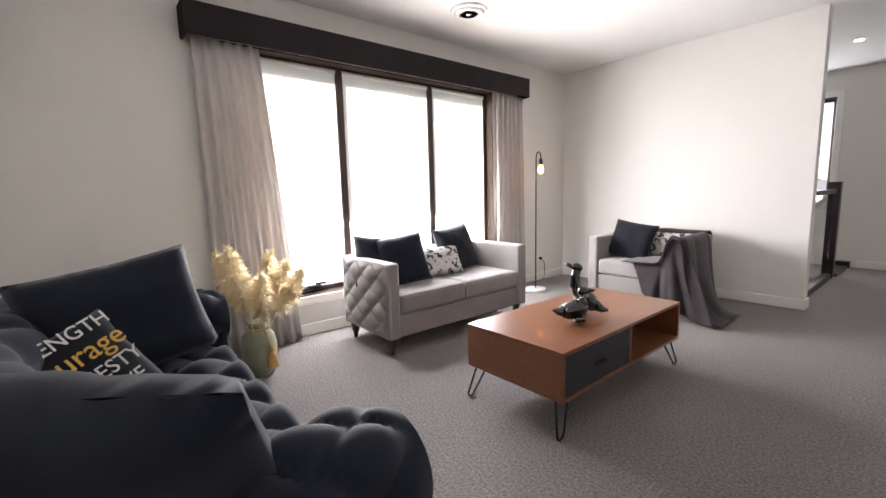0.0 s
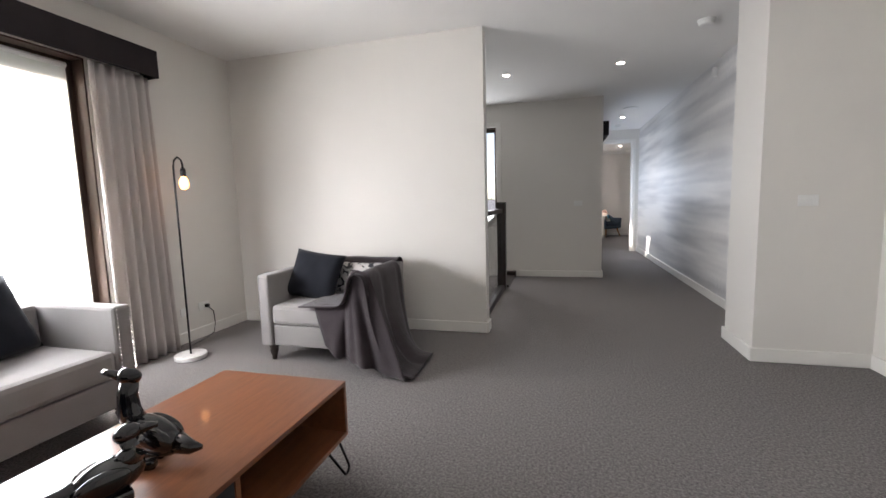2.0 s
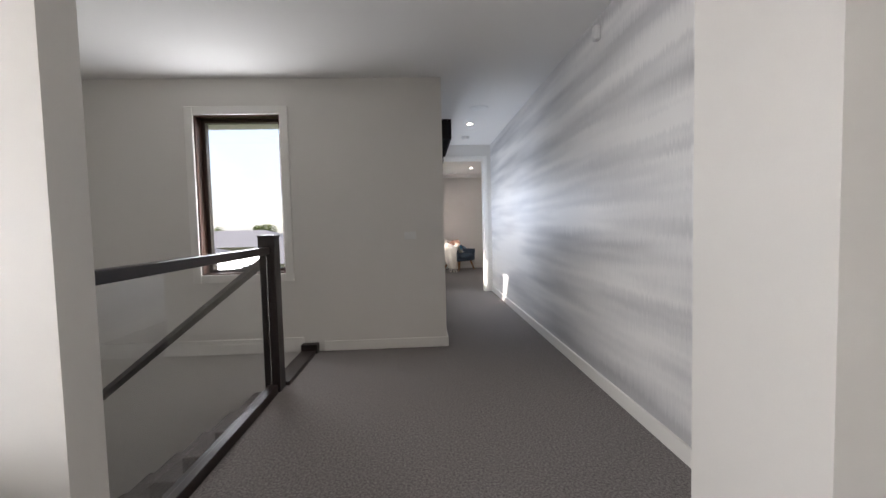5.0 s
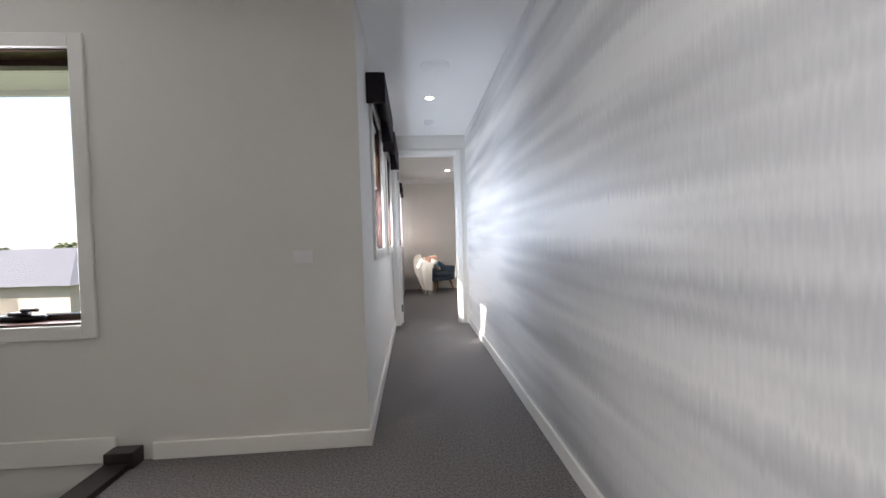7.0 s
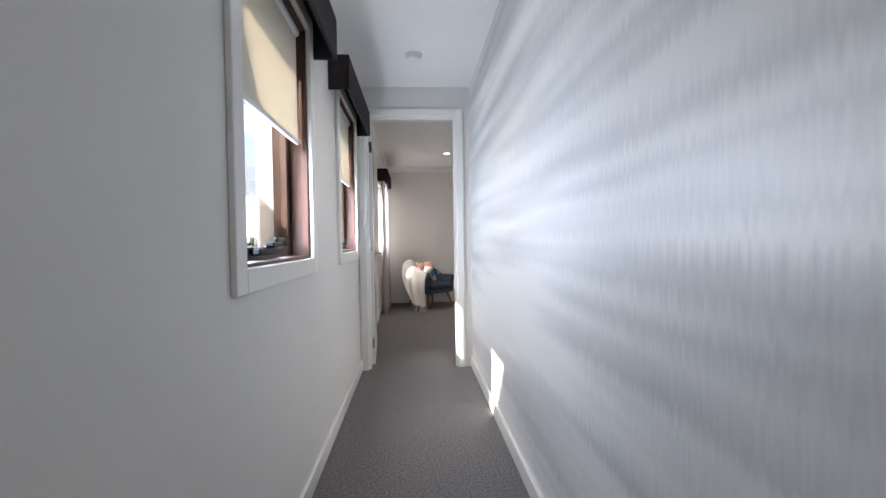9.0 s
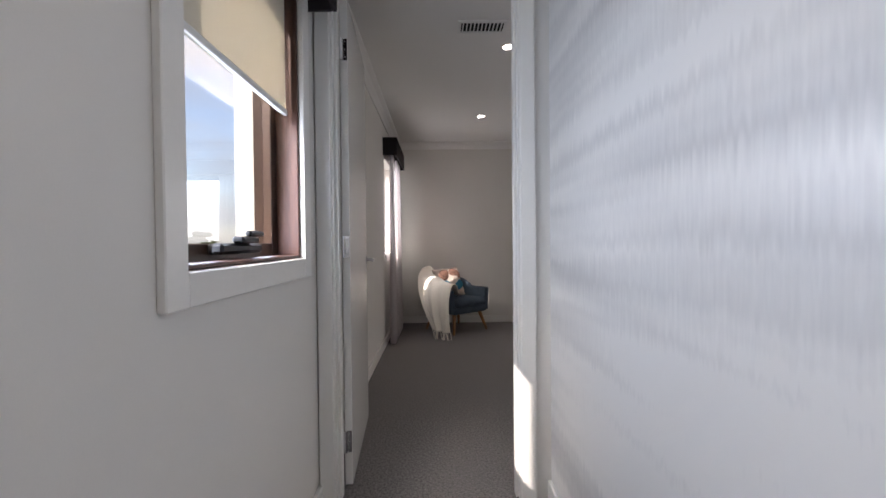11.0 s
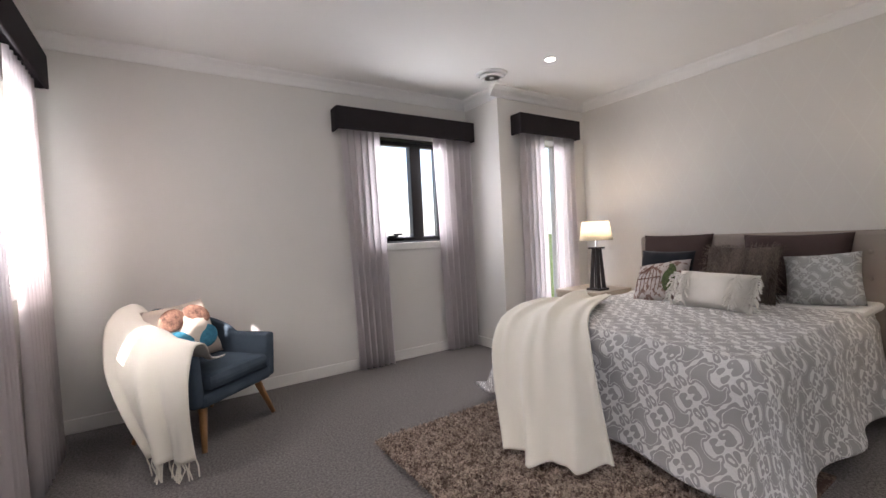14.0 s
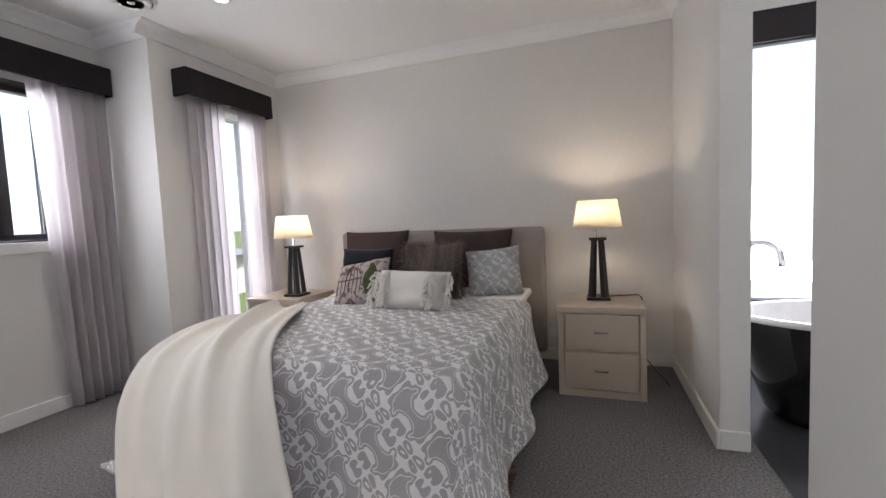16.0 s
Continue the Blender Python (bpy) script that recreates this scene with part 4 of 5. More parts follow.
grey_seat("sofa", (-3.75, -0.515, 0), 90, 1.47, 0.67, 2, "light grey linen two-seat sofa with buttoned arms below the window", "sofa")
grey_seat("armchair", (-2.92, 1.50, 0), 0, 0.88, 0.80, 1, "light grey linen tub armchair with studded arms against the wall", "armchair")
cushion((-3.79, -1.06, 0.43), 78, 22, 0.40, 0.40, 0.15, NAVY, "navy velvet square cushion on the grey sofa", 6, 1)
cushion((-3.68, -0.88, 0.43), 70, 20, 0.40, 0.40, 0.15, NAVY, "navy velvet square cushion on the grey sofa", -8, 2)
cushion((-3.74, -0.52, 0.43), 88, 28, 0.55, 0.27, 0.13, PALM, "grey and black palm print lumbar cushion on the sofa", 0, 3)
cushion((-3.82, -0.17, 0.43), 98, 20, 0.46, 0.42, 0.14, BLACKV, "black ribbed velvet cushion on the sofa", -5, 4)
cushion((-3.10, 1.36, 0.43), 10, 28, 0.42, 0.40, 0.14, BLACKV, "black velvet cushion on the grey armchair", 10, 5)
cushion((-2.80, 1.58, 0.43), -8, 20, 0.50, 0.27, 0.12, PALM, "grey and black palm print cushion on the armchair", 0, 6)


def between(a, b, nu, nv, bump):
    """Cloth spread between two edges of (x, y, z) points, eased along its length; bump(u, v) gives an offset."""
    def along(pts, t):
        t = min(max(t, 0.0), 1.0) * (len(pts) - 1)
        i = min(int(t), len(pts) - 2)
        return Vector(pts[i]).lerp(Vector(pts[i + 1]), t - i)

    def soft(pts, t):
        return (along(pts, t - 0.05) + along(pts, t) * 2 + along(pts, t + 0.05)) / 4
    return sheet(lambda u, v: soft(a, u).lerp(soft(b, u), v) + Vector(bump(u, v)), nu, nv)


def throw_over(path, y0, y1, waves, amp, skew, material, label, nu=44, nv=30, seed=0, axis="x", thick=0.008):
    """Cloth laid over a path of (across, height) points, spread along the other axis, with folds growing to its free ends."""
    acc = [0.0]
    for (a, b), (c, d) in zip(path, path[1:]):
        acc.append(acc[-1] + math.hypot(c - a, d - b))

    def at(s):
        s *= acc[-1]
        for i in range(len(path) - 1):
            if s <= acc[i + 1] or i == len(path) - 2:
                k = (s - acc[i]) / (acc[i + 1] - acc[i])
                return (path[i][0] + k * (path[i + 1][0] - path[i][0]), path[i][1] + k * (path[i + 1][1] - path[i][1]))

    def fn(u, v):
        s0, s1 = at(max(0, u - 0.03)), at(min(1, u + 0.03))
        x, z = [(p + q + r) / 3 for p, q, r in zip(s0, at(u), s1)]
        dx, dz = s1[0] - s0[0], s1[1] - s0[1]
        ln = math.hypot(dx, dz) or 1
        loose = u ** 1.5
        w = amp * loose * (math.sin(2 * math.pi * waves * v + 1.2 * math.sin(3 * u) + seed) + 0.5 * noise.noise((v * 5, u * 3, seed)))
        w = max(w, -0.6 * amp * loose)
        nx, nz = (-dz / ln, dx / ln)
        if nz < 0 and abs(nz) > 0.7:
            nx, nz = -nx, -nz
        y = y0 + (y1 - y0) * v * (1 - 0.4 * u * (axis == "x")) + skew * u * (1 if skew else 0) + 0.04 * loose * noise.noise((u * 3, v * 3, seed + 9))
        px, pz = x + abs(w) * (1 if nx >= 0 else -1) * abs(nx), max(0.012, z + max(0, w) * abs(nz) * 0.5)
        pz = max(0.012, pz + 0.02 * loose * noise.noise((v * 4, seed, u)))
        return (px, y, pz) if axis == "x" else (y, px, pz)
    return single("throw_blanket", sheet(fn, nu, nv), material, label, "throw blanket", thick=thick)


lounge_throw = throw_over([(-2.98, 0.455), (-2.80, 0.462), (-2.62, 0.47), (-2.575, 0.60), (-2.56, 0.695), (-2.46, 0.70), (-2.435, 0.62), (-2.40, 0.4), (-2.33, 0.15), (-2.24, 0.03), (-2.10, 0.014)], 1.03, 1.84, 1.1, 0.045, -0.06, THROW, "charcoal knitted throw draped over the armchair to the floor", seed=2)
def front_fall(u, v):
    w = math.sin(v * 15 + 1.2 * u) + 0.5 * math.sin(v * 31 + 2)
    return (0.012 * u * w, -0.03 * u * (w + 0.8) - 0.012, 0.012 * noise.noise((v * 5, u * 2, 4)))


part("front_fall", between([(-2.90, 1.12, 0.452), (-2.64, 1.09, 0.465), (-2.585, 1.085, 0.60), (-2.56, 1.08, 0.705), (-2.49, 1.08, 0.71), (-2.43, 1.09, 0.70)][::-1],
                           [(-2.76, 1.06, 0.20), (-2.66, 1.04, 0.12), (-2.56, 1.03, 0.10), (-2.46, 1.02, 0.08), (-2.32, 1.01, 0.03), (-2.15, 1.02, 0.02)][::-1], 40, 30, lambda u, v: front_fall(v, u)), THROW, lounge_throw, "ribbed knit falling over the seat edge", thick=0.008)
throw_over([(1.76, 0.52), (1.79, 0.66), (1.83, 0.70), (1.90, 0.70), (1.925, 0.68), (1.93, 0.60)], -3.20, -2.52, 2, 0.01, 0, THROW, "charcoal knitted throw folded over the armchair back", axis="y", seed=5)


def navy_sofa():
    """Buttoned velvet chesterfield facing local -y."""
    w, d = 1.86, 0.86
    e = thing("chesterfield_sofa", (-2.57, -2.68, 0), "dark navy velvet chesterfield sofa with deep buttoning", "sofa", rz=180)
    x, y = w / 2, d / 2
    part("base_rail", boxes((-x + 0.04, -y + 0.03, 0.09, x - 0.04, y - 0.03, 0.30), bev=0.02), NAVY, e)
    ins = x - 0.24

    def seat(u, v):
        roll = max(0.0, (0.1 - v) / 0.1)
        return ((2 * u - 1) * ins, -y - 0.01 + v * (d - 0.22), 0.40 - 0.14 * roll ** 2 + 0.05 * tuft(u * 5.5, v * 2.6 + 0.25))
    part("seat", sheet(seat, 90, 44), NAVY, e, "deep-buttoned velvet seat", thick=0.03)
    part("seat_block", boxes((-ins, -y + 0.02, 0.29, ins, y - 0.2, 0.39), bev=0.02), NAVY, e)

    def back(u, v):
        a = v * math.pi * 1.15
        if v < 0.55:
            yy, zz = y - 0.24 + 0.04 * v, 0.38 + v / 0.55 * 0.27
        else:
            t = (v - 0.55) / 0.45 * math.pi * 1.1
            yy, zz = y - 0.10 - 0.12 * math.cos(t), 0.65 + 0.10 * math.sin(t)
        k = 0.035 * tuft(u * 5, v * 2.5)
        return ((2 * u - 1) * (x - 0.05), yy - k, zz + (k if v > 0.55 else 0))
    part("backrest", sheet(back, 90, 44), NAVY, e, "deep-buttoned rolled back")
    part("back_board", boxes((-x + 0.03, y - 0.14, 0.1, x - 0.03, y, 0.67), bev=0.03), NAVY, e)
    for s in (-1, 1):
        def arm(u, v):
            t = v * math.pi * 1.5 - 0.5
            yy = -y + u * (d - 0.06)
            k = 0.045 * tuft(u * 3.5, v * 3.5) * min(1, 10 * u)
            r = 0.112 + k
            return (s * (x - 0.13 - r * math.cos(t)), yy, 0.545 + r * math.sin(t))
        part("arm_roll", sheet(arm, 54, 44), NAVY, e, "deep-buttoned rolled arm")

        def face(u, v):
            a = u * 2 * math.pi
            r = 0.112 * v
            return (s * (x - 0.13) + r * math.cos(a), -y - 0.014 * (1 - v ** 3), 0.545 + r * math.sin(a))
        part("arm_front", sheet(face, 28, 6), NAVY, e)
        part("arm_core", boxes((min(s * (x - 0.03), s * (x - 0.22)), -y + 0.005, 0.09, max(s * (x - 0.03), s * (x - 0.22)), y - 0.05, 0.57), bev=0.03), NAVY, e)
        for yy in (-y + 0.1, y - 0.1):
            bm = turned_leg(0.092, 0.034)
            bmesh.ops.translate(bm, verts=bm.verts, vec=(s * (x - 0.12), yy, 0))
            part("leg", bm, DARKWOOD, e, "dark turned wooden leg", smooth=True)


navy_sofa()
cushion((-3.0, -2.62, 0.46), 98, 16, 0.58, 0.46, 0.19, NAVY, "large navy velvet cushion leaning in the corner of the sofa", -9, 11)
cushion((-2.02, -2.66, 0.45), 228, 30, 0.62, 0.48, 0.19, NAVY, "large navy velvet cushion on the chesterfield sofa", 0, 12)
wc = cushion((-2.62, -2.70, 0.44), 112, 34, 0.37, 0.36, 0.13, BLACKV, "black cushion printed with white and gold words", -20, 13)


def word(text, size, x, z, rot, material, parent, y=-0.075):
    cu = bpy.data.curves.new("lettering", "FONT")
    cu.body, cu.size, cu.extrude, cu.align_x = text, size, 0.0015, "CENTER"
    tmp = bpy.data.objects.new("lettering", cu)
    scene.collection.objects.link(tmp)
    me = bpy.data.meshes.new_from_object(tmp.evaluated_get(bpy.context.evaluated_depsgraph_get()))
    bpy.data.objects.remove(tmp)
    me.materials.clear()
    me.materials.append(material)
    o = new("lettering", me)
    o.parent = parent
    o.matrix_basis = pose(x, y, z, 90, 0, 0) @ pose(0, 0, 0, 0, 0, rot)
    o["label"] = "printed word on the cushion"
    return o


PRINTW = mat("white_print", (0.72, 0.72, 0.70), None, 9, 0.8)
GOLD = mat("gold_print", (0.70, 0.42, 0.06), None, 9, 0.6)
word("STRENGTH", 0.062, 0, 0.295, 0, PRINTW, wc, -0.066)
word("courage", 0.09, 0, 0.215, 0, GOLD, wc, -0.078)
word("HONESTY", 0.064, 0, 0.145, 0, PRINTW, wc, -0.078)
word("BRAVE", 0.064, 0.02, 0.078, 0, PRINTW, wc, -0.068)


def coffee_table():
    x0, x1, y0, y1, z0, z1 = -0.305, 0.305, -0.62, 0.62, 0.182, 0.418
    e = thing("coffee_table", (-2.37, -0.583, 0), "walnut coffee table with dark drawer on black hairpin legs", "coffee table")
    t = 0.018
    part("tabletop", boxes((x0, y0, z1 - t, x1, y1, z1), bev=0.002), WALNUT, e)
    part("bottom_panel", boxes((x0, y0, z0, x1, y1, z0 + t), bev=0.002), WALNUT, e)
    for a in (y0, y1 - t):
        part("end_panel", boxes((x0, a, z0 + t, x1, a + t, z1 - t), bev=0.001), WALNUT, e)
    part("divider", boxes((x0 + 0.005, -0.01, z0 + t, x1 - 0.003, 0.008, z1 - t)), WALNUT, e)
    part("back_panel", boxes((x0 + 0.01, y0 + t, z0 + t, x0 + 0.022, y1 - t, z1 - t)), WALNUT, e)
    d = part("drawer", boxes((x1 - 0.5, y0 + t + 0.003, z0 + t + 0.003, x1 - 0.004, -0.013, z1 - t - 0.003), bev=0.002), DRAWER, e, "charcoal painted drawer")
    bm = bmesh.new()
    box(bm, x1 - 0.004, -0.36, 0.297, x1 + 0.016, -0.27, 0.302, bev=0.002)
    box(bm, x1 + 0.012, -0.36, 0.285, x1 + 0.016, -0.27, 0.300, bev=0.001)
    part("handle", bm, BLACKM, d, "small black metal lip handle")
    for sx in (-1, 1):
        for sy in (-1, 1):
            bm = bmesh.new()
            cx, cy = sx * 0.255, sy * 0.56
            foot = (cx + sx * 0.035, cy + sy * 0.055)
            pts = [(cx, cy - sy * 0.055, z0)]
            pts += [(foot[0], foot[1] - sy * 0.028, 0.03)]
            for k in range(7):
                a = math.pi * k / 6
                pts.append((foot[0], foot[1] - sy * 0.02 * math.cos(a), 0.022 - 0.016 * math.sin(a)))
            pts += [(foot[0], foot[1] + sy * 0.022, 0.03), (cx, cy + sy * 0.045, z0)]
            tube(bm, pts, 0.0055, 8)
            part("hairpin_leg", bm, BLACKM, e, "black bent-rod hairpin leg", smooth=True)


coffee_table()


def duck(at, rz, s, upright):
    """Glazed duck facing local +x: plump body, bent neck, round head, bill, tail and feet."""
    bm = bmesh.new()

    def ball(c, r, pitch=0):
        bmesh.ops.create_uvsphere(bm, u_segments=20, v_segments=14, radius=1, matrix=pose(*c, 0, -pitch, 0) @ Matrix.Diagonal((*r, 1)))
    lift, up = (0.025, 0.11) if upright else (0.0, 0.0)
    ball((0, 0, 0.066 + lift), (0.088, 0.05, 0.052), 40 if upright else 12)
    tube(bm, [(0.035, 0, 0.085 + lift), (0.062, 0, 0.115 + lift + up * 0.3), (0.062, 0, 0.14 + up * 0.8), (0.050, 0, 0.165 + up)], lambda t: 0.036 - 0.013 * t, 14)
    ball((0.052, 0, 0.172 + up), (0.033, 0.026, 0.026), 15)
    tube(bm, [(0.072, 0, 0.172 + up), (0.10, 0, 0.174 + up + 0.1 * up), (0.122, 0, 0.17 + up + 0.2 * up)], lambda t: 0.016 - 0.008 * t, 10)
    tube(bm, [(-0.055, 0, 0.06), (-0.10, 0, 0.062 - lift), (-0.13, 0, 0.075 - 1.6 * lift)], lambda t: 0.035 - 0.028 * t, 12)
    for sy in (-1, 1):
        ball((-0.012, sy * 0.04, 0.072 + lift), (0.062, 0.016, 0.034), 38 if upright else 8)
        box(bm, -0.01, sy * 0.028 - 0.016, 0, 0.05, sy * 0.028 + 0.016, 0.03, bev=0.008)
    o = obj("duck_figurine", bm, CERAMIC, True)
    o.matrix_basis = pose(*at, 0, 0, rz) @ Matrix.Diagonal((s, s, s, 1))
    o.data.materials.append(CERAMICW)
    for f in o.data.polygons:
        if not upright and f.center.x < 0.03 and f.center.z > 0.03 and f.center.y > 0.034:
            f.material_index = 1
    return tagged(o, "glossy black ceramic duck figurine on the coffee table", "figurine", "duck figurines")


duck((-2.33, -0.60, 0.4185), 205, 0.95, True)
duck((-2.30, -0.76, 0.4185), 60, 0.95, False)


def floor_lamp():
    e = thing("floor_lamp", (-3.97, 1.06, 0), "black hook floor lamp with bare glowing bulb on a marble base", "floor lamp")
    part("base", lathe(bmesh.new(), [(0.108, 0), (0.115, 0.006), (0.115, 0.03), (0.108, 0.036)], seg=36), MARBLE, e, "round white marble base")
    bm = bmesh.new()
    tube(bm, [(0, 0, 0.036), (0, 0, 1.47), (0, 0.012, 1.52), (0, 0.04, 1.545), (0, 0.07, 1.53), (0, 0.082, 1.50), (0, 0.082, 1.47)], 0.007, 10)
    part("pole", bm, BLACKM, e, smooth=True)
    part("bulb_holder", lathe(bmesh.new(), [(0.018, 0), (0.02, 0.01), (0.02, 0.05), (0.01, 0.065)], (0, 0.082, 1.405), 16), BLACKM, e)
    part("bulb", lathe(bmesh.new(), [(0.004, -0.1), (0.024, -0.09), (0.034, -0.06), (0.028, -0.025), (0.014, 0.0)], (0, 0.082, 1.405), 18), BULB, e, "amber filament bulb, lit", smooth=True)


floor_lamp()


def pampas_vase():
    e = thing("vase", (-3.80, -1.98, 0), "sage green pottery vase with rope tassel beside the sofa", "vase")
    part("body", lathe(bmesh.new(), [(0.065, 0), (0.08, 0.02), (0.105, 0.12), (0.11, 0.2), (0.095, 0.265), (0.06, 0.30), (0.05, 0.325), (0.068, 0.35), (0.06, 0.352), (0.042, 0.33)], seg=28), STONEV, e, smooth=True)
    bm = bmesh.new()
    tube(bm, [(0.062 * math.cos(a / 3), 0.062 * math.sin(a / 3), 0.305) for a in range(20)], 0.007, 6)
    tube(bm, [(0.06, 0.02, 0.305), (0.09, 0.03, 0.26), (0.118, 0.04, 0.2)], 0.005, 6)
    part("rope", bm, ROPE, e, "twisted straw rope")
    part("tassel", lathe(bmesh.new(), [(0.006, 0.0), (0.016, -0.02), (0.014, -0.035), (0.024, -0.06), (0.036, -0.13)], (0.125, 0.042, 0.21), 14), ROPE, e, "orange straw tassel")
    g = thing("pampas_grass", (-3.80, -1.98, 0.34), "dried cream pampas grass plumes standing in the vase", "dried plant")
    rnd = random.Random(4)
    for k in range(8):
        a = k * 2.4
        lean = rnd.uniform(0.10, 0.34)
        hgt = rnd.uniform(0.24, 0.44)
        tip = Vector((lean * math.cos(a), lean * math.sin(a), hgt))
        bm = bmesh.new()
        st = [Vector((0, 0, -0.2)).lerp(tip, i / 6) + Vector((0, 0, 0.03 * math.sin(i / 6 * 3))) for i in range(7)]
        tube(bm, st, 0.0025, 5)
        for q in range(380):
            t = rnd.uniform(0.55, 1.15)
            p = Vector((0, 0, -0.2)).lerp(tip, t)
            ang, out = rnd.uniform(0, 6.28), 0.075 * math.sin(min(1, (1.2 - t) / 0.62) * 2.6) + 0.008
            dv = Vector((math.cos(ang) * out, math.sin(ang) * out, rnd.uniform(-0.03, 0.06)))
            sd = dv.cross(Vector((0, 0, 1))).normalized() * 0.0034
            v = [bm.verts.new(c) for c in (p - sd, p + sd, p + dv * 0.6 + sd, p + dv + Vector((0, 0, -0.02)), p + dv * 0.6 - sd)]
            bm.faces.new(v)
        part("plume", bm, PAMPAS, g)


pampas_vase()


# ---- bedroom ----
BY0, BY1 = 9.66, 11.18      # mattress sides
BX0, BX1 = 1.93, 3.90


def bed():
    e = thing("bed", (0, 0, 0), "queen bed with grey damask quilt and taupe upholstered headboard", "bed")
    part("bed_base", boxes((BX0 + 0.06, BY0 + 0.04, 0.07, BX1, BY1 - 0.04, 0.30), bev=0.02), BLACKV, e, "black fabric bed base")
    for x in (BX0 + 0.15, BX1 - 0.15):
        for y in (BY0 + 0.12, BY1 - 0.12):
            part("foot", lathe(bmesh.new(), [(0.02, 0), (0.028, 0.07)], (x, y, 0), 12), BLACKM, e)
    part("mattress", boxes((BX0 + 0.03, BY0 + 0.03, 0.30, BX1, BY1 - 0.03, 0.56), bev=0.05), SHEET, e, "white mattress with sheet")
    part("headboard", boxes((3.91, 9.55, 0.08, 4.0, 11.35, 1.075), bev=0.03), TAUPE, e, "taupe linen headboard")
    for k in range(6):
        for z in (0.93, 0.75):
            bm = bmesh.new()
            bmesh.ops.create_uvsphere(bm, u_segments=10, v_segments=6, radius=0.014, matrix=pose(3.908, 9.72 + k * 0.29, z))
            part("button", bm, TAUPE, e)
    part("top_sheet", boxes((3.42, BY0 - 0.01, 0.55, 3.88, BY1 + 0.01, 0.605), bev=0.025), SHEET, e, "white folded sheet edge")
    drop, flare = 0.50, 0.16
    W2 = (BY1 - BY0) / 2 + 0.02
    cy = (BY0 + BY1) / 2
    total_w = 2 * (W2 + drop)
    L = (3.62 - BX0) + drop

    def quilt(u, v):
        s = (2 * u - 1) * (W2 + drop)          # across
        q = v * L                              # from the head towards the foot
        over_s, over_q = max(0, abs(s) - W2 + 0.06), max(0, q - (3.62 - BX0) + 0.06)
        sg = 1 if s > 0 else -1
        fall = math.hypot(over_s, over_q)
        fall = min(fall, drop + 0.05)
        k = fall / drop
        ripple = 0.03 * k * (math.sin(q * 9 + 1.0 * sg) * (over_s > over_q) + math.sin(s * 8) * (over_q >= over_s))
        ripple *= max(0.0, 1 - 3.2 * min(over_s, over_q) / drop)
        out = 0.075 * min(1, k * 4) + flare * 0.5 * k * k + ripple
        corner = min(over_s, over_q) / drop
        yy = sg * (min(abs(s), W2 - 0.06) + (out * (1 + 0.08 * corner) if over_s > 0 else 0) * (over_s / fall if fall else 0) ** 0.7)
        xx = 3.62 - min(q, 3.62 - BX0 - 0.06) - ((out * (1 + 0.08 * corner) if over_q > 0 else 0) * (over_q / fall if fall else 0) ** 0.7)
        z = 0.605 + 0.012 * noise.noise((s * 2.2, q * 2.2, 1)) + 0.008 * math.cos(s * 4.5)
        z -= max(0, fall - 0.03) * (1 - 0.05 * corner)
        return (xx, cy + yy, max(0.06, z))
    part("quilt", sheet(quilt, 110, 90, (total_w, L)), DUVET, e, "silver-grey damask patterned quilt draping to the floor", thick=0.016)


bed()
PZ = 0.60
cushion((3.80, 10.99, PZ), -90, 14, 0.62, 0.50, 0.17, BROWN, "brown cotton euro pillow against the headboard", 0, 21)
cushion((3.79, 10.12, PZ), -90, 14, 0.66, 0.48, 0.17, BROWN, "brown cotton euro pillow against the headboard", 0, 22)
cushion((3.46, 10.88, PZ), -92, 14, 0.46, 0.37, 0.13, BLACKV, "black velvet cushion on the bed", 0, 23)
cushion((3.52, 9.86, PZ), -86, 22, 0.40, 0.36, 0.14, DAMASK2, "grey damask patterned pillow on the bed", -6, 24)
fur = cushion((3.40, 10.32, PZ), -90, 22, 0.48, 0.42, 0.17, FUR, "brown and grey faux fur cushion on the bed", 0, 25)
bm = bmesh.new()
rnd = random.Random(7)
for k in range(2600):
    u, v = rnd.uniform(-1, 1), rnd.uniform(-1, 1)
    side = rnd.choice((-1, 1, -1))
    th = 0.085 * max(0.0, (1 - u ** 4) * (1 - v ** 4)) ** 0.45
    p = Vector((u * 0.235, side * th, 0.21 + v * 0.205))
    d = Vector((u * 0.02 + rnd.uniform(-0.012, 0.012), side * 0.012, v * 0.02 - 0.012 + rnd.uniform(-0.012, 0.012)))
    s = Vector((0.0028, 0, 0))
    bm.faces.new([bm.verts.new(c) for c in (p - s, p + s, p + d * 2.1)])
part("fur_pile", bm, FUR, fur, "long shaggy fur strands")["kind"] = "stuff"
BIRD = pattern_mat("birdcage_print", (0.50, 0.45, 0.43), (0.22, 0.15, 0.13), 30.0, "speck")
bird = cushion((3.08, 10.72, PZ), -98, 36, 0.42, 0.35, 0.13, BIRD, "pale cushion printed with a birdcage and green bird", -12, 26)
bm = bmesh.new()
for k in range(7):
    a = (k / 6 - 0.5) * 2
    tube(bm, [(-0.05 + a * 0.09, -0.072, 0.06), (-0.05 + a * 0.095, -0.078, 0.17), (-0.05 + a * 0.075, -0.075, 0.23), (-0.05, -0.068, 0.285)], 0.003, 5)
tube(bm, [(-0.145, -0.073, 0.17), (-0.05, -0.081, 0.165), (0.045, -0.078, 0.17)], 0.004, 5)
part("cage_print", bm, mat("cage_brown", (0.16, 0.08, 0.06), None, 9, 0.8), bird, "brown printed birdcage")
bm = bmesh.new()
bmesh.ops.create_uvsphere(bm, u_segments=16, v_segments=10, radius=1, matrix=pose(0.10, -0.06, 0.17) @ Matrix.Diagonal((0.055, 0.014, 0.12, 1)))
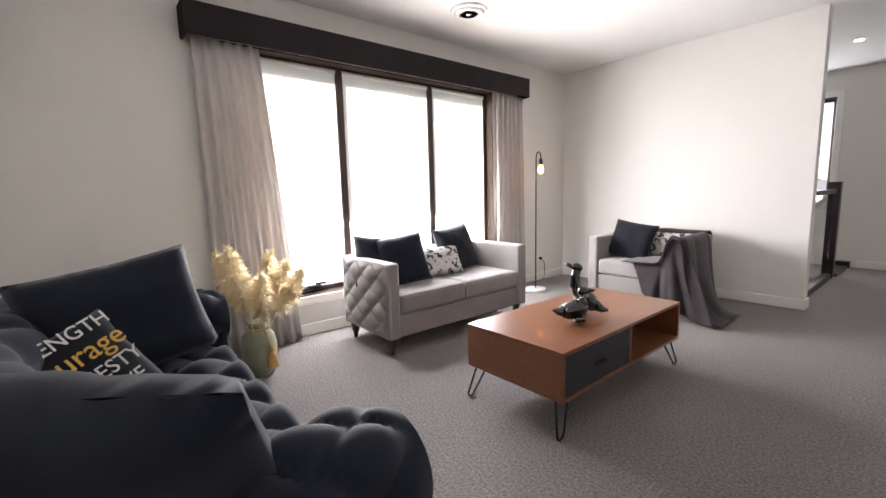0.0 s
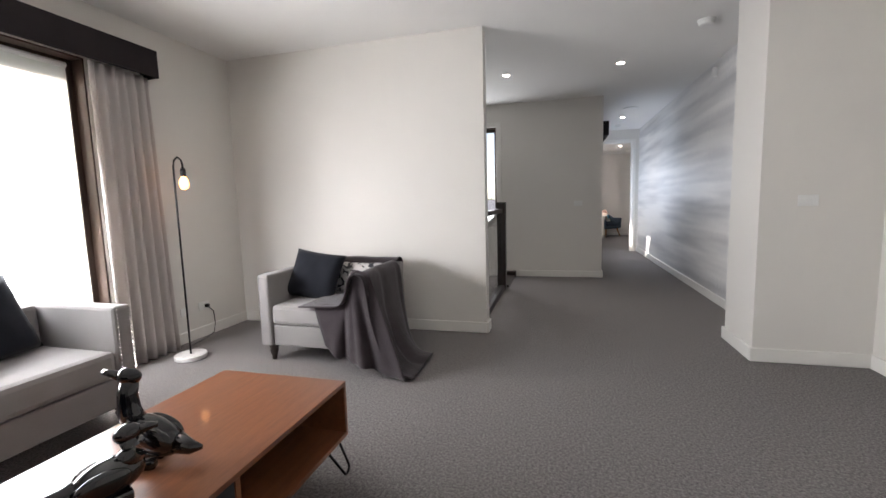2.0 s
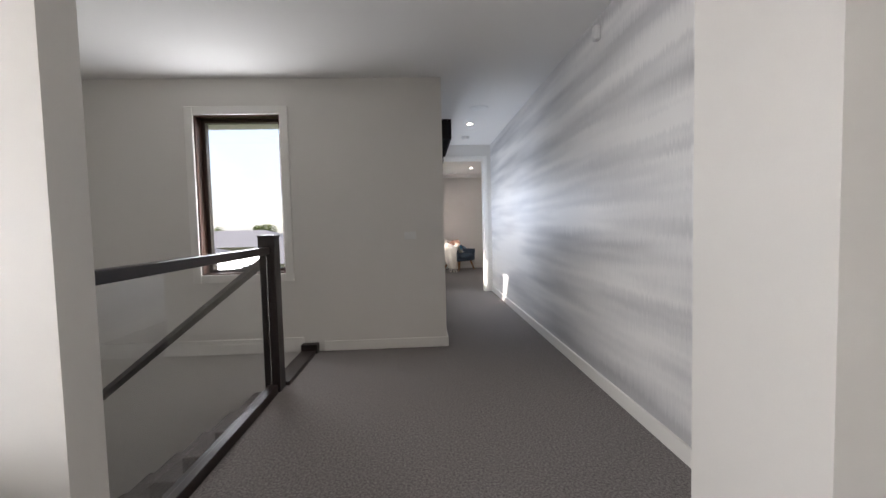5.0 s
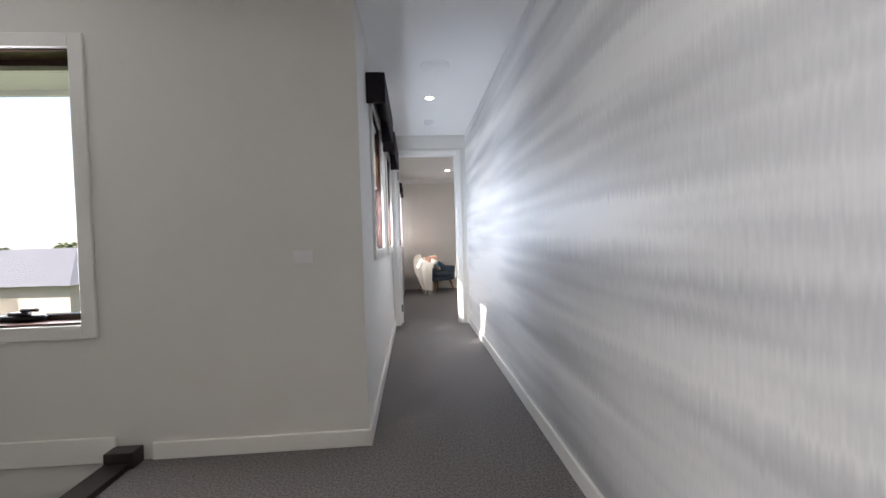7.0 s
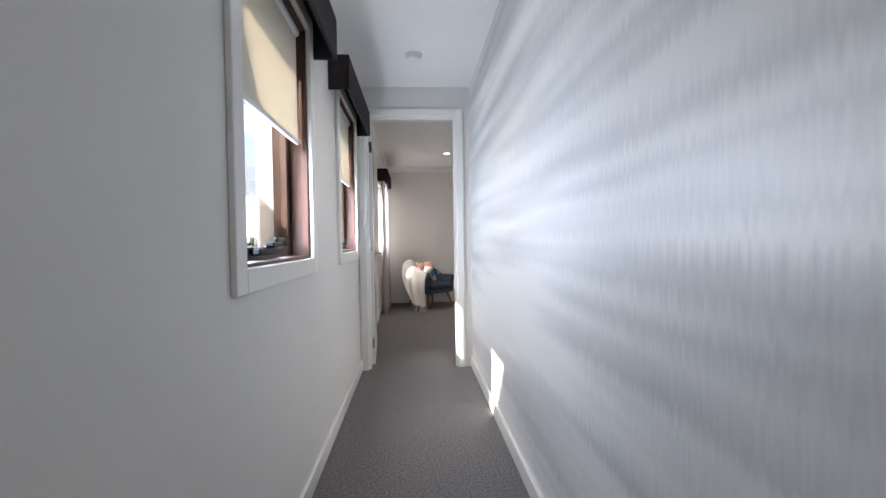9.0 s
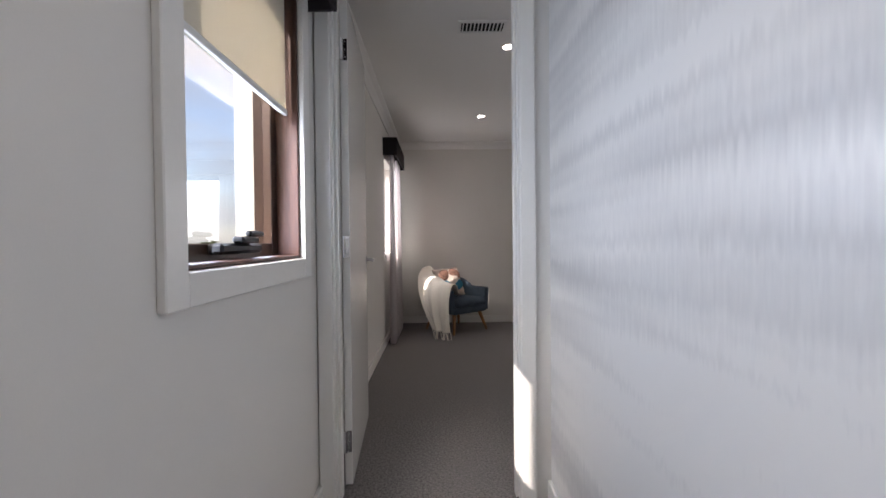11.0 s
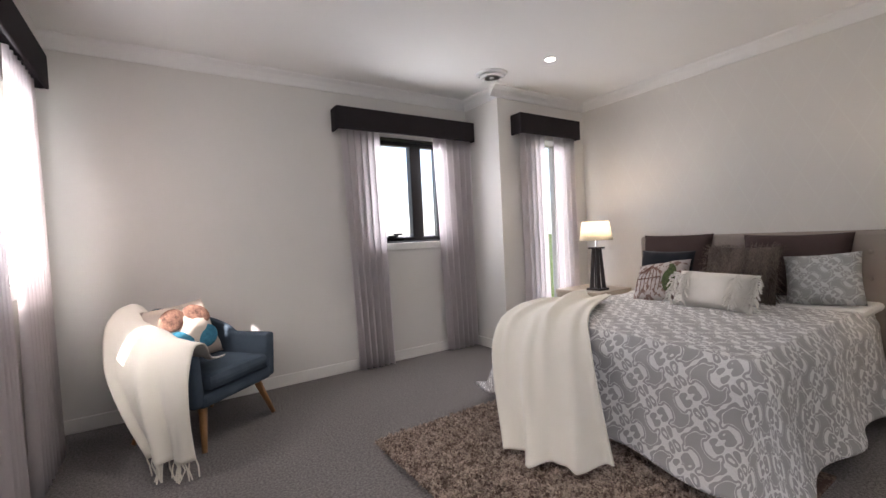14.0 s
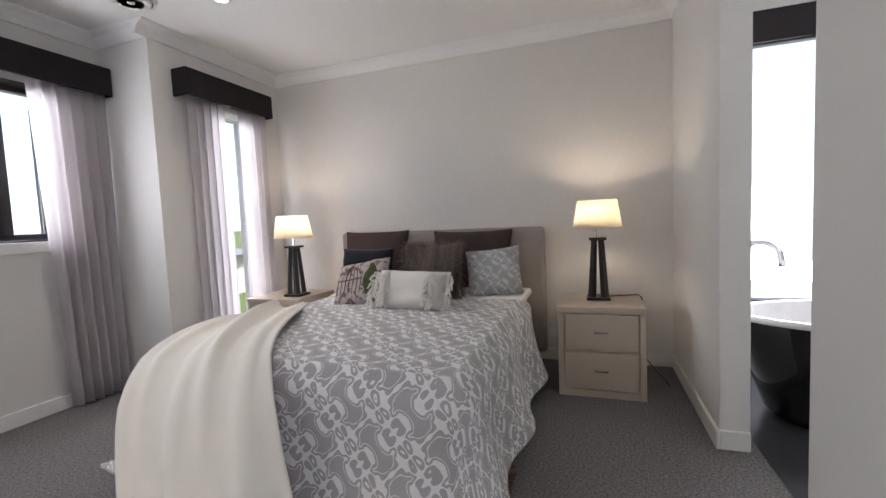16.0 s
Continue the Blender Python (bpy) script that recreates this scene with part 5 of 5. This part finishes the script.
part("bird_print", bm, mat("bird_green", (0.10, 0.13, 0.05), (0.03, 0.04, 0.02), 60, 0.8), bird, "green printed bird shape", smooth=True)
WC = mat("white_woven_cotton", (0.76, 0.73, 0.68), (0.70, 0.67, 0.62), 8, 0.9, fine=180, bump=0.5)
lum = cushion((2.98, 10.31, PZ), -90, 30, 0.50, 0.27, 0.16, WC, "white lumbar cushion with tasselled fringe bands", 2, 27)
bm = bmesh.new()
for xx in (-0.25, -0.15, 0.15, 0.25):
    for k in range(46):
        z = 0.02 + 0.22 * k / 45
        th = 0.075 * max(0.0, (1 - (xx / 0.262) ** 4) * (1 - ((z - 0.13) / 0.13) ** 4)) ** 0.45
        dx = rnd.uniform(-0.045, 0.045)
        tube(bm, [(xx, -th - 0.001, z), (xx + dx * 0.6, -th - 0.022, z - 0.008), (xx + dx, -th - 0.018, z - 0.038)], 0.0055, 4)
part("fringe", bm, WC, lum, "white cotton tassel fringe")["kind"] = "stuff"


def bed_throw():
    """Fleece laid slantwise over the foot corner of the bed, falling in folds to the rug."""
    left = [(2.62, 11.22, 0.60), (2.36, 11.20, 0.645), (2.08, 11.14, 0.645), (1.85, 11.10, 0.59), (1.71, 11.00, 0.45), (1.62, 10.86, 0.30), (1.54, 10.71, 0.16), (1.48, 10.60, 0.055)]
    right = [(2.94, 11.00, 0.645), (2.60, 10.86, 0.65), (2.25, 10.68, 0.65), (1.96, 10.48, 0.64), (1.80, 10.34, 0.52), (1.72, 10.25, 0.36), (1.69, 10.19, 0.19), (1.66, 10.13, 0.055)]

    def bump(u, v):
        hang = max(0.0, (u - 0.45) / 0.55)
        fold = math.sin(v * 2 * math.pi * 2.6 + 0.6 + 0.8 * u) + 0.45 * math.sin(v * 29 + 2.5 * u)
        ridge = math.exp(-((v - 0.48 - 0.10 * math.sin(3 * u)) / 0.07) ** 2) + 0.5 * math.exp(-((v - 0.2 + 0.1 * u) / 0.06) ** 2)
        out = 0.045 * hang ** 0.7 * (fold + 0.9) + 0.05 * ridge * hang
        return (-out - 0.09 * hang * math.sin(math.pi * v), -0.35 * out, (1 - hang) * (0.05 * ridge + 0.016 * max(0, fold)) + 0.008 * noise.noise((u * 6, v * 5, 2)) + 0.008)
    return single("throw_blanket", between(left, right, 70, 64, bump), CREAM, "cream fleece throw laid over the foot corner of the bed", "throw blanket", thick=0.014)


bed_throw()


def bedside(at):
    e = thing("bedside_table", at, "beige lacquered two-drawer bedside table", "bedside table", "bedside tables", rz=-90)
    part("carcass", boxes((-0.25, -0.235, 0.0, 0.25, 0.235, 0.54), bev=0.003), BEDSIDE, e)
    part("top_panel", boxes((-0.262, -0.262, 0.54, 0.262, 0.24, 0.578), bev=0.004), BEDSIDE, e)
    part("side_panel", boxes((-0.258, -0.25, 0.0, -0.222, -0.235, 0.54), bev=0.002), BEDSIDE, e)
    part("side_panel", boxes((0.222, -0.25, 0.0, 0.258, -0.235, 0.54), bev=0.002), BEDSIDE, e)
    part("plinth", boxes((-0.222, -0.248, 0.0, 0.222, -0.235, 0.045), bev=0.002), BEDSIDE, e)
    for z in (0.055, 0.30):
        d = part("drawer", boxes((-0.216, -0.256, z, 0.216, -0.236, z + 0.232), bev=0.006), BEDSIDE, e)
        bm = boxes((-0.04, -0.278, z + 0.118, 0.04, -0.268, z + 0.127), (-0.036, -0.27, z + 0.119, -0.028, -0.256, z + 0.126), (0.028, -0.27, z + 0.119, 0.036, -0.256, z + 0.126), bev=0.001)
        part("handle", bm, CHROME, d, "slim chrome bar handle")
    return e


bs = bedside((3.58, 9.165, 0))
copy_thing(bs, pose(3.58, 11.66, 0, 0, 0, -90))


def table_lamp(at):
    e = thing("table_lamp", at, "black tapered-post table lamp with cream shade, lit", "table lamp", "bedside lamps")
    part("base", boxes((-0.075, -0.075, 0, 0.075, 0.075, 0.02), bev=0.003), DARKWOOD, e)
    for sx in (-1, 1):
        for sy in (-1, 1):
            bm = bmesh.new()
            tube(bm, [(sx * 0.040, sy * 0.040, 0.02), (sx * 0.022, sy * 0.022, 0.40)], lambda t: 0.026 - 0.007 * t, 4)
            part("post", bm, DARKWOOD, e)
    part("cap", boxes((-0.055, -0.055, 0.40, 0.055, 0.055, 0.418), bev=0.002), DARKWOOD, e)
    part("stem", lathe(bmesh.new(), [(0.008, 0.418), (0.008, 0.52)], seg=10), CHROME, e)
    bm = bmesh.new()
    k = 36
    r0, r1, z0, z1 = 0.155, 0.125, 0.485, 0.665
    ring = [[bm.verts.new((r * math.cos(6.28318 * i / k), r * math.sin(6.28318 * i / k), z)) for i in range(k)] for r, z in ((r0, z0), (r1, z1))]
    for i in range(k):
        bm.faces.new((ring[0][i], ring[0][(i + 1) % k], ring[1][(i + 1) % k], ring[1][i]))
    part("shade", bm, SHADE, e, "cream fabric drum shade", smooth=True, thick=0.002)
    bm = bmesh.new()
    bmesh.ops.create_uvsphere(bm, u_segments=12, v_segments=8, radius=0.028, matrix=pose(0, 0, 0.555))
    part("bulb", bm, glow("warm_bulb", (1, 0.76, 0.48), 2), e, "warm glowing bulb").visible_shadow = True
    for dz in (0.60,):
        l = new("lamp_light", bpy.data.lights.new("lamp_light", "POINT"))
        l.data.energy, l.data.color, l.data.shadow_soft_size = 1.7, (1, 0.84, 0.64), 0.03
        l.location = (at[0], at[1], at[2] + dz)
    return e


table_lamp((3.60, 9.17, 0.579))
table_lamp((3.50, 11.55, 0.579))
bm = bmesh.new()
tube(bm, [(3.66, 9.10, 0.587), (3.72, 8.98, 0.585), (3.76, 8.91, 0.583), (3.77, 8.885, 0.56), (3.78, 8.88, 0.40), (3.80, 8.885, 0.2), (3.82, 8.86, 0.12), (3.85, 8.80, 0.03), (3.75, 8.76, 0.008), (3.6, 8.74, 0.008)], 0.004, 6)
single("lamp_cord", bm, BLACKM, "black lamp cord hanging behind the bedside table", "cord", smooth=True)


def tub_chair():
    e = thing("accent_chair", (0.16, 12.09, 0), "blue-grey tweed tub chair on splayed oak legs", "armchair", rz=40)
    part("seat_base", boxes((-0.29, -0.30, 0.25, 0.29, 0.26, 0.34), bev=0.03), BLUEGREY, e)
    part("seat_cushion", boxes((-0.25, -0.32, 0.34, 0.25, 0.18, 0.44), bev=0.04), BLUEGREY, e, "padded tweed seat cushion")

    def shell(u, v):
        # runs from one arm front round the back to the other arm front
        a = (u - 0.5) * 2
        t = abs(a)
        ang = a * math.pi * 0.5
        if t > 0.6:
            k = (t - 0.6) / 0.4
            x, y = (0.33 if a > 0 else -0.33), 0.05 - 0.34 * k
        else:
            k = a / 0.6 * math.pi / 2
            x, y = 0.33 * math.sin(k), 0.05 + 0.29 * math.cos(k)
        top = 0.56 + 0.22 * max(0.0, 1 - t / 0.62) ** 0.7
        return (x * (1 + 0.06 * v), y + 0.05 * v * max(0, 1 - t / 0.6), 0.26 + (top - 0.26) * v)
    o = part("backrest", sheet(shell, 48, 10), BLUEGREY, e, "curved tweed back and arms", thick=0.075)
    md = o.modifiers.new("round", "BEVEL")
    md.width, md.segments = 0.02, 2
    for sx in (-1, 1):
        for sy in (-1, 1):
            bm = bmesh.new()
            tube(bm, [(sx * 0.22, sy * 0.2 - 0.02, 0.26), (sx * 0.29, sy * 0.27 - 0.02, 0.008)], lambda t: 0.026 - 0.012 * t, 12)
            part("leg", bm, OAK, e, "tapered oak leg", smooth=True)
    return e


tub_chair()
BUTTER = mat("butterfly_cushion_cloth", (0.64, 0.56, 0.49), (0.55, 0.47, 0.41), 9, 0.9, fine=300, bump=0.3)
bc = cushion((0.13, 12.13, 0.44), 33, 24, 0.42, 0.40, 0.14, BUTTER, "cream cushion printed with a blue and brown butterfly", -4, 31)
for sx in (-1, 1):
    for zc, hh, ww, m_, nm in ((0.13, 0.075, 0.095, mat("butterfly_teal", (0.06, 0.25, 0.36), (0.03, 0.12, 0.2), 25, 0.8), "teal printed lower wing"), (0.285, 0.07, 0.095, mat("butterfly_brown", (0.40, 0.22, 0.16), (0.05, 0.03, 0.03), 28, 0.8), "brown printed upper wing")):
        bm = bmesh.new()
        bmesh.ops.create_uvsphere(bm, u_segments=18, v_segments=8, radius=1, matrix=pose(sx * 0.085, -0.062, zc, 0, sx * (25 if zc > 0.2 else -20), 0) @ Matrix.Diagonal((ww, 0.014, hh, 1)))
        part("wing_print", bm, m_, bc, nm, smooth=True)


def chair_throw():
    """Cream wool throw from the chair's back over its near arm to the floor."""
    m = pose(0.16, 12.09, 0, 0, 0, 40)
    back = [(-0.06, 0.22, 0.58), (-0.11, 0.37, 0.815), (-0.22, 0.41, 0.78), (-0.36, 0.33, 0.69), (-0.46, 0.17, 0.50), (-0.50, -0.02, 0.30), (-0.49, -0.20, 0.07)]
    front = [(0.0, -0.20, 0.46), (-0.18, -0.26, 0.475), (-0.27, -0.32, 0.60), (-0.37, -0.35, 0.615), (-0.43, -0.38, 0.46), (-0.46, -0.42, 0.26), (-0.47, -0.45, 0.07)]

    def bump(u, v):
        hang = max(0.0, (u - 0.5) / 0.5)
        w = math.sin(v * 2 * math.pi * 2.2 + u * 2.5) + 0.4 * math.sin(v * 25 + 3 * u)
        sag = -0.07 * math.sin(math.pi * v) * max(0.0, 1 - u / 0.42)
        return (-hang * (0.03 * (w + 1.2) + 0.03 * math.sin(math.pi * v)), 0.0, sag + 0.008 * (1 - hang) * (w + 1.3) + 0.01)
    cloth = between(back, front, 50, 50, bump)
    bmesh.ops.transform(cloth, verts=cloth.verts, matrix=m)
    along = sorted((v.co.copy() for v in cloth.verts if v.co.z < 0.14), key=lambda q: q.z)[:51]
    hem = sorted(along, key=lambda q: q.x)
    o = single("throw_blanket", cloth, CREAM, "cream fringed throw draped over the tub chair arm", "throw blanket", thick=0.008)
    bm = bmesh.new()
    for p in hem[::2]:
        tube(bm, [p, p + Vector((rnd.uniform(-0.012, 0.012), -0.012, -0.03)), (p.x + rnd.uniform(-0.02, 0.02), p.y - 0.02, max(0.006, p.z - 0.085))], 0.004, 5)
    part("fringe", bm, CREAM, o, "cream knotted fringe")


chair_throw()


def shag_rug():
    x0, x1, y0, y1 = 0.95, 2.45, 9.55, 11.15
    e = thing("shag_rug", (0, 0, 0), "brown and beige shaggy pile rug half under the bed", "rug")
    part("backing", boxes((x0, y0, 0.0005, x1, y1, 0.012)), SHAG, e)
    r = random.Random(3)
    vs, fs = [], []
    for k in range(38000):
        x, y = r.uniform(x0 - 0.01, min(x1, 2.05)), r.uniform(y0, y1 + 0.01)
        a, ln, h = r.uniform(0, 6.283), r.uniform(0.012, 0.03), r.uniform(0.02, 0.042)
        cx, cy = math.cos(a), math.sin(a)
        wx, wy = -cy * 0.0045, cx * 0.0045
        i = len(vs)
        vs += [(x - wx, y - wy, 0.010), (x + wx, y + wy, 0.010), (x + cx * ln * 0.5 + wx, y + cy * ln * 0.5 + wy, h), (x + cx * ln * 0.5 - wx, y + cy * ln * 0.5 - wy, h), (x + cx * ln * 1.3, y + cy * ln * 1.3, h * 0.85)]
        fs += [(i, i + 1, i + 2, i + 3), (i + 3, i + 2, i + 4)]
    me = bpy.data.meshes.new("pile")
    me.from_pydata(vs, [], fs)
    me.materials.append(SHAG)
    o = new("pile", me)
    o.parent = e
    o["kind"] = "stuff"
    o["label"] = "long mottled brown and cream pile strands"


shag_rug()


# ---- bathroom ----
def bathtub():
    e = thing("bathtub", (3.33, 7.72, 0), "freestanding oval bathtub, black outside and white inside", "bathtub")

    def shell(rx, ry, prof, seg=48):
        bm = bmesh.new()
        rings = [[bm.verts.new((rx * k * math.cos(6.28318 * i / seg), ry * k * math.sin(6.28318 * i / seg), z)) for i in range(seg)] for k, z in prof]
        for p, q in zip(rings, rings[1:]):
            for i in range(seg):
                bm.faces.new((p[i], p[(i + 1) % seg], q[(i + 1) % seg], q[i]))
        bm.faces.new(rings[0][::-1])
        return bm
    part("outer_shell", shell(0.40, 0.76, [(0.72, 0.0), (0.78, 0.05), (0.9, 0.3), (0.985, 0.55)]), CERAMIC, e, "satin black outer shell", smooth=True)
    part("inner_basin", shell(0.40, 0.76, [(0.62, 0.12), (0.72, 0.16), (0.85, 0.4), (0.93, 0.57), (0.96, 0.582), (1.0, 0.58), (1.0, 0.55), (0.985, 0.548)]), CERAMICW, e, "white glazed inner basin and rim", smooth=True)
    t = thing("bath_tap", (3.80, 8.30, 0), "chrome floor-standing bath spout", "tap")
    bm = bmesh.new()
    pts = [(0, 0, 0), (0, 0, 0.82)] + [(-0.02 * k / 8, -0.11 + 0.11 * math.cos(math.pi * k / 8), 0.82 + 0.11 * math.sin(math.pi * k / 8)) for k in range(1, 9)] + [(-0.02, -0.22, 0.77)]
    tube(bm, pts, 0.02, 14)
    part("spout", bm, CHROME, t, smooth=True)
    part("floor_flange", lathe(bmesh.new(), [(0.045, 0), (0.045, 0.012), (0.024, 0.02)], seg=20), CHROME, t)


bathtub()


# ---- outside ----
setting("ground", boxes((-600, -600, -3.2, 600, 600, -2.95)), GRASSM, "grassy suburban ground reaching the horizon", "ground")


def house(x, y, w, d, rz, eave, ridge, skylight=False, wall_m=None):
    e = thing("house", (x, y, -2.95), "single-storey suburban house with grey tiled hip roof", "house", "neighbouring houses", rz=rz)
    part("wall", boxes((-w / 2, -d / 2, 0, w / 2, d / 2, eave)), wall_m or BRICKW, e)
    bm = bmesh.new()
    o, q = 0.5, d / 2 * 0.9
    v = [bm.verts.new(c) for c in ((-w / 2 - o, -d / 2 - o, eave), (w / 2 + o, -d / 2 - o, eave), (w / 2 + o, d / 2 + o, eave), (-w / 2 - o, d / 2 + o, eave), (-w / 2 + q, 0, ridge), (w / 2 - q, 0, ridge))]
    for f in ((0, 1, 5, 4), (1, 2, 5), (2, 3, 4, 5), (3, 0, 4), (3, 2, 1, 0)):
        bm.faces.new([v[i] for i in f])
    rf = part("roof", bm, ROOF, e, "grey tiled hip roof")
    for k in range(3):
        part("window", boxes((-w / 2 + 1.2 + k * w / 3, -d / 2 - 0.03, 0.9, -w / 2 + 2.6 + k * w / 3, -d / 2 + 0.02, 2.0)), GLASS, e)
    if skylight:
        a = math.atan2(ridge - eave, d / 2 + o)
        bm = boxes((-0.5, -0.7, 0.0, 0.5, 0.7, 0.1), bev=0.02)
        bmesh.ops.transform(bm, verts=bm.verts, matrix=pose(0.5, -d / 4 - 0.3, (eave + ridge) / 2 - 0.1, math.degrees(a), 0, 0))
        part("skylight", bm, FENCE, rf, "pale roof skylight")
    return e


house(-3.8, 27, 15, 9, 4, 2.5, 4.2, True)
house(-24, 30, 16, 10, -8, 2.5, 4.3)
house(-26, 8, 15, 10, 80, 2.5, 4.2)
house(14, 34, 16, 10, 10, 2.5, 4.3)
house(-22, 50, 16, 10, 0, 2.5, 4.2)
house(-45, 22, 16, 10, 70, 2.5, 4.2)
f_ = thing("shed_wall", (11.0, 6.0, -2.95), "pale horizontally clad neighbouring wall outside the bathroom", "neighbouring building")
part("core", boxes((0, -8, 0, 4, 8, 4.35)), FENCE, f_)
for k in range(22):
    part("cladding_board", boxes((-0.03, -8, k * 0.2, 0.0, 8, k * 0.2 + 0.19), bev=0.004), FENCE, f_)


def leaf_crown(rad, n, seed, squash=0.8, leaf=0.09):
    r = random.Random(seed)
    vs, fs = [], []
    lobes = [(r.uniform(-0.55, 0.55) * rad, r.uniform(-0.55, 0.55) * rad, r.uniform(-0.4, 0.5) * rad * squash, r.uniform(0.35, 0.6) * rad) for _ in range(9)]
    for k in range(n):
        lx, ly, lz, lr = r.choice(lobes)
        d = Vector((r.gauss(0, 1), r.gauss(0, 1), r.gauss(0, 1))).normalized() * lr * r.uniform(0.6, 1.05)
        p = Vector((lx, ly, lz)) + Vector((d.x, d.y, d.z * squash))
        a = Vector((r.gauss(0, 1), r.gauss(0, 1), r.gauss(0, 0.6))).normalized() * leaf * r.uniform(0.6, 1.4)
        b = a.cross(Vector((r.gauss(0, 1), r.gauss(0, 1), r.gauss(0, 1)))).normalized() * leaf * 0.4
        i = len(vs)
        vs += [p - a, p + b, p + a, p - b]
        fs.append((i, i + 1, i + 2, i + 3))
    me = bpy.data.meshes.new("crown")
    me.from_pydata(vs, [], fs)
    me.materials.append(LEAF)
    return me


def tree(x, y, h, rad, seed, me, k):
    e = thing("tree", (x, y, -2.95), "leafy green garden tree with uneven crown", "tree", "distant trees")
    bm = bmesh.new()
    tube(bm, [(0, 0, 0), (0.05, 0.02, h * 0.4), (0.0, 0.05, h * 0.75)], lambda t: (0.16 - 0.1 * t) * h / 5, 8)
    for q in range(4):
        a = q * 1.6 + seed
        tube(bm, [(0.03, 0.02, h * 0.45), (rad * 0.5 * math.cos(a), rad * 0.5 * math.sin(a), h * 0.75)], lambda t: (0.06 - 0.04 * t) * h / 5, 6)
    part("trunk", bm, DARKWOOD, e, "brown branching trunk")
    o = new("crown", me)
    o.parent = e
    o["label"] = "crown of small green leaves"
    o.matrix_basis = pose(0, 0, h * 0.72, 0, 0, seed * 50) @ Matrix.Diagonal((k, k, k, 1))


crowns = [leaf_crown(1.0, 1800, s) for s in (1, 2, 3)]
rnd = random.Random(12)
for k in range(26):
    a = radians(95 + k * 5.6)
    dist = rnd.uniform(60, 95)
    tree(dist * math.cos(a), 5 + dist * math.sin(a), rnd.uniform(4.2, 5.6), 2.2, k, crowns[k % 3], rnd.uniform(1.8, 2.8))
for k, (x, y, hh, r) in enumerate(((-2.6, 13.6, 2.9, 1.1), (-3.9, 14.6, 3.0, 1.2), (-5.2, 13.4, 2.7, 1.1), (-6.4, 15.2, 3.0, 1.2), (-7.6, 14.5, 2.9, 1.2))):
    tree(x, y, hh, r, k, crowns[k % 3], r)
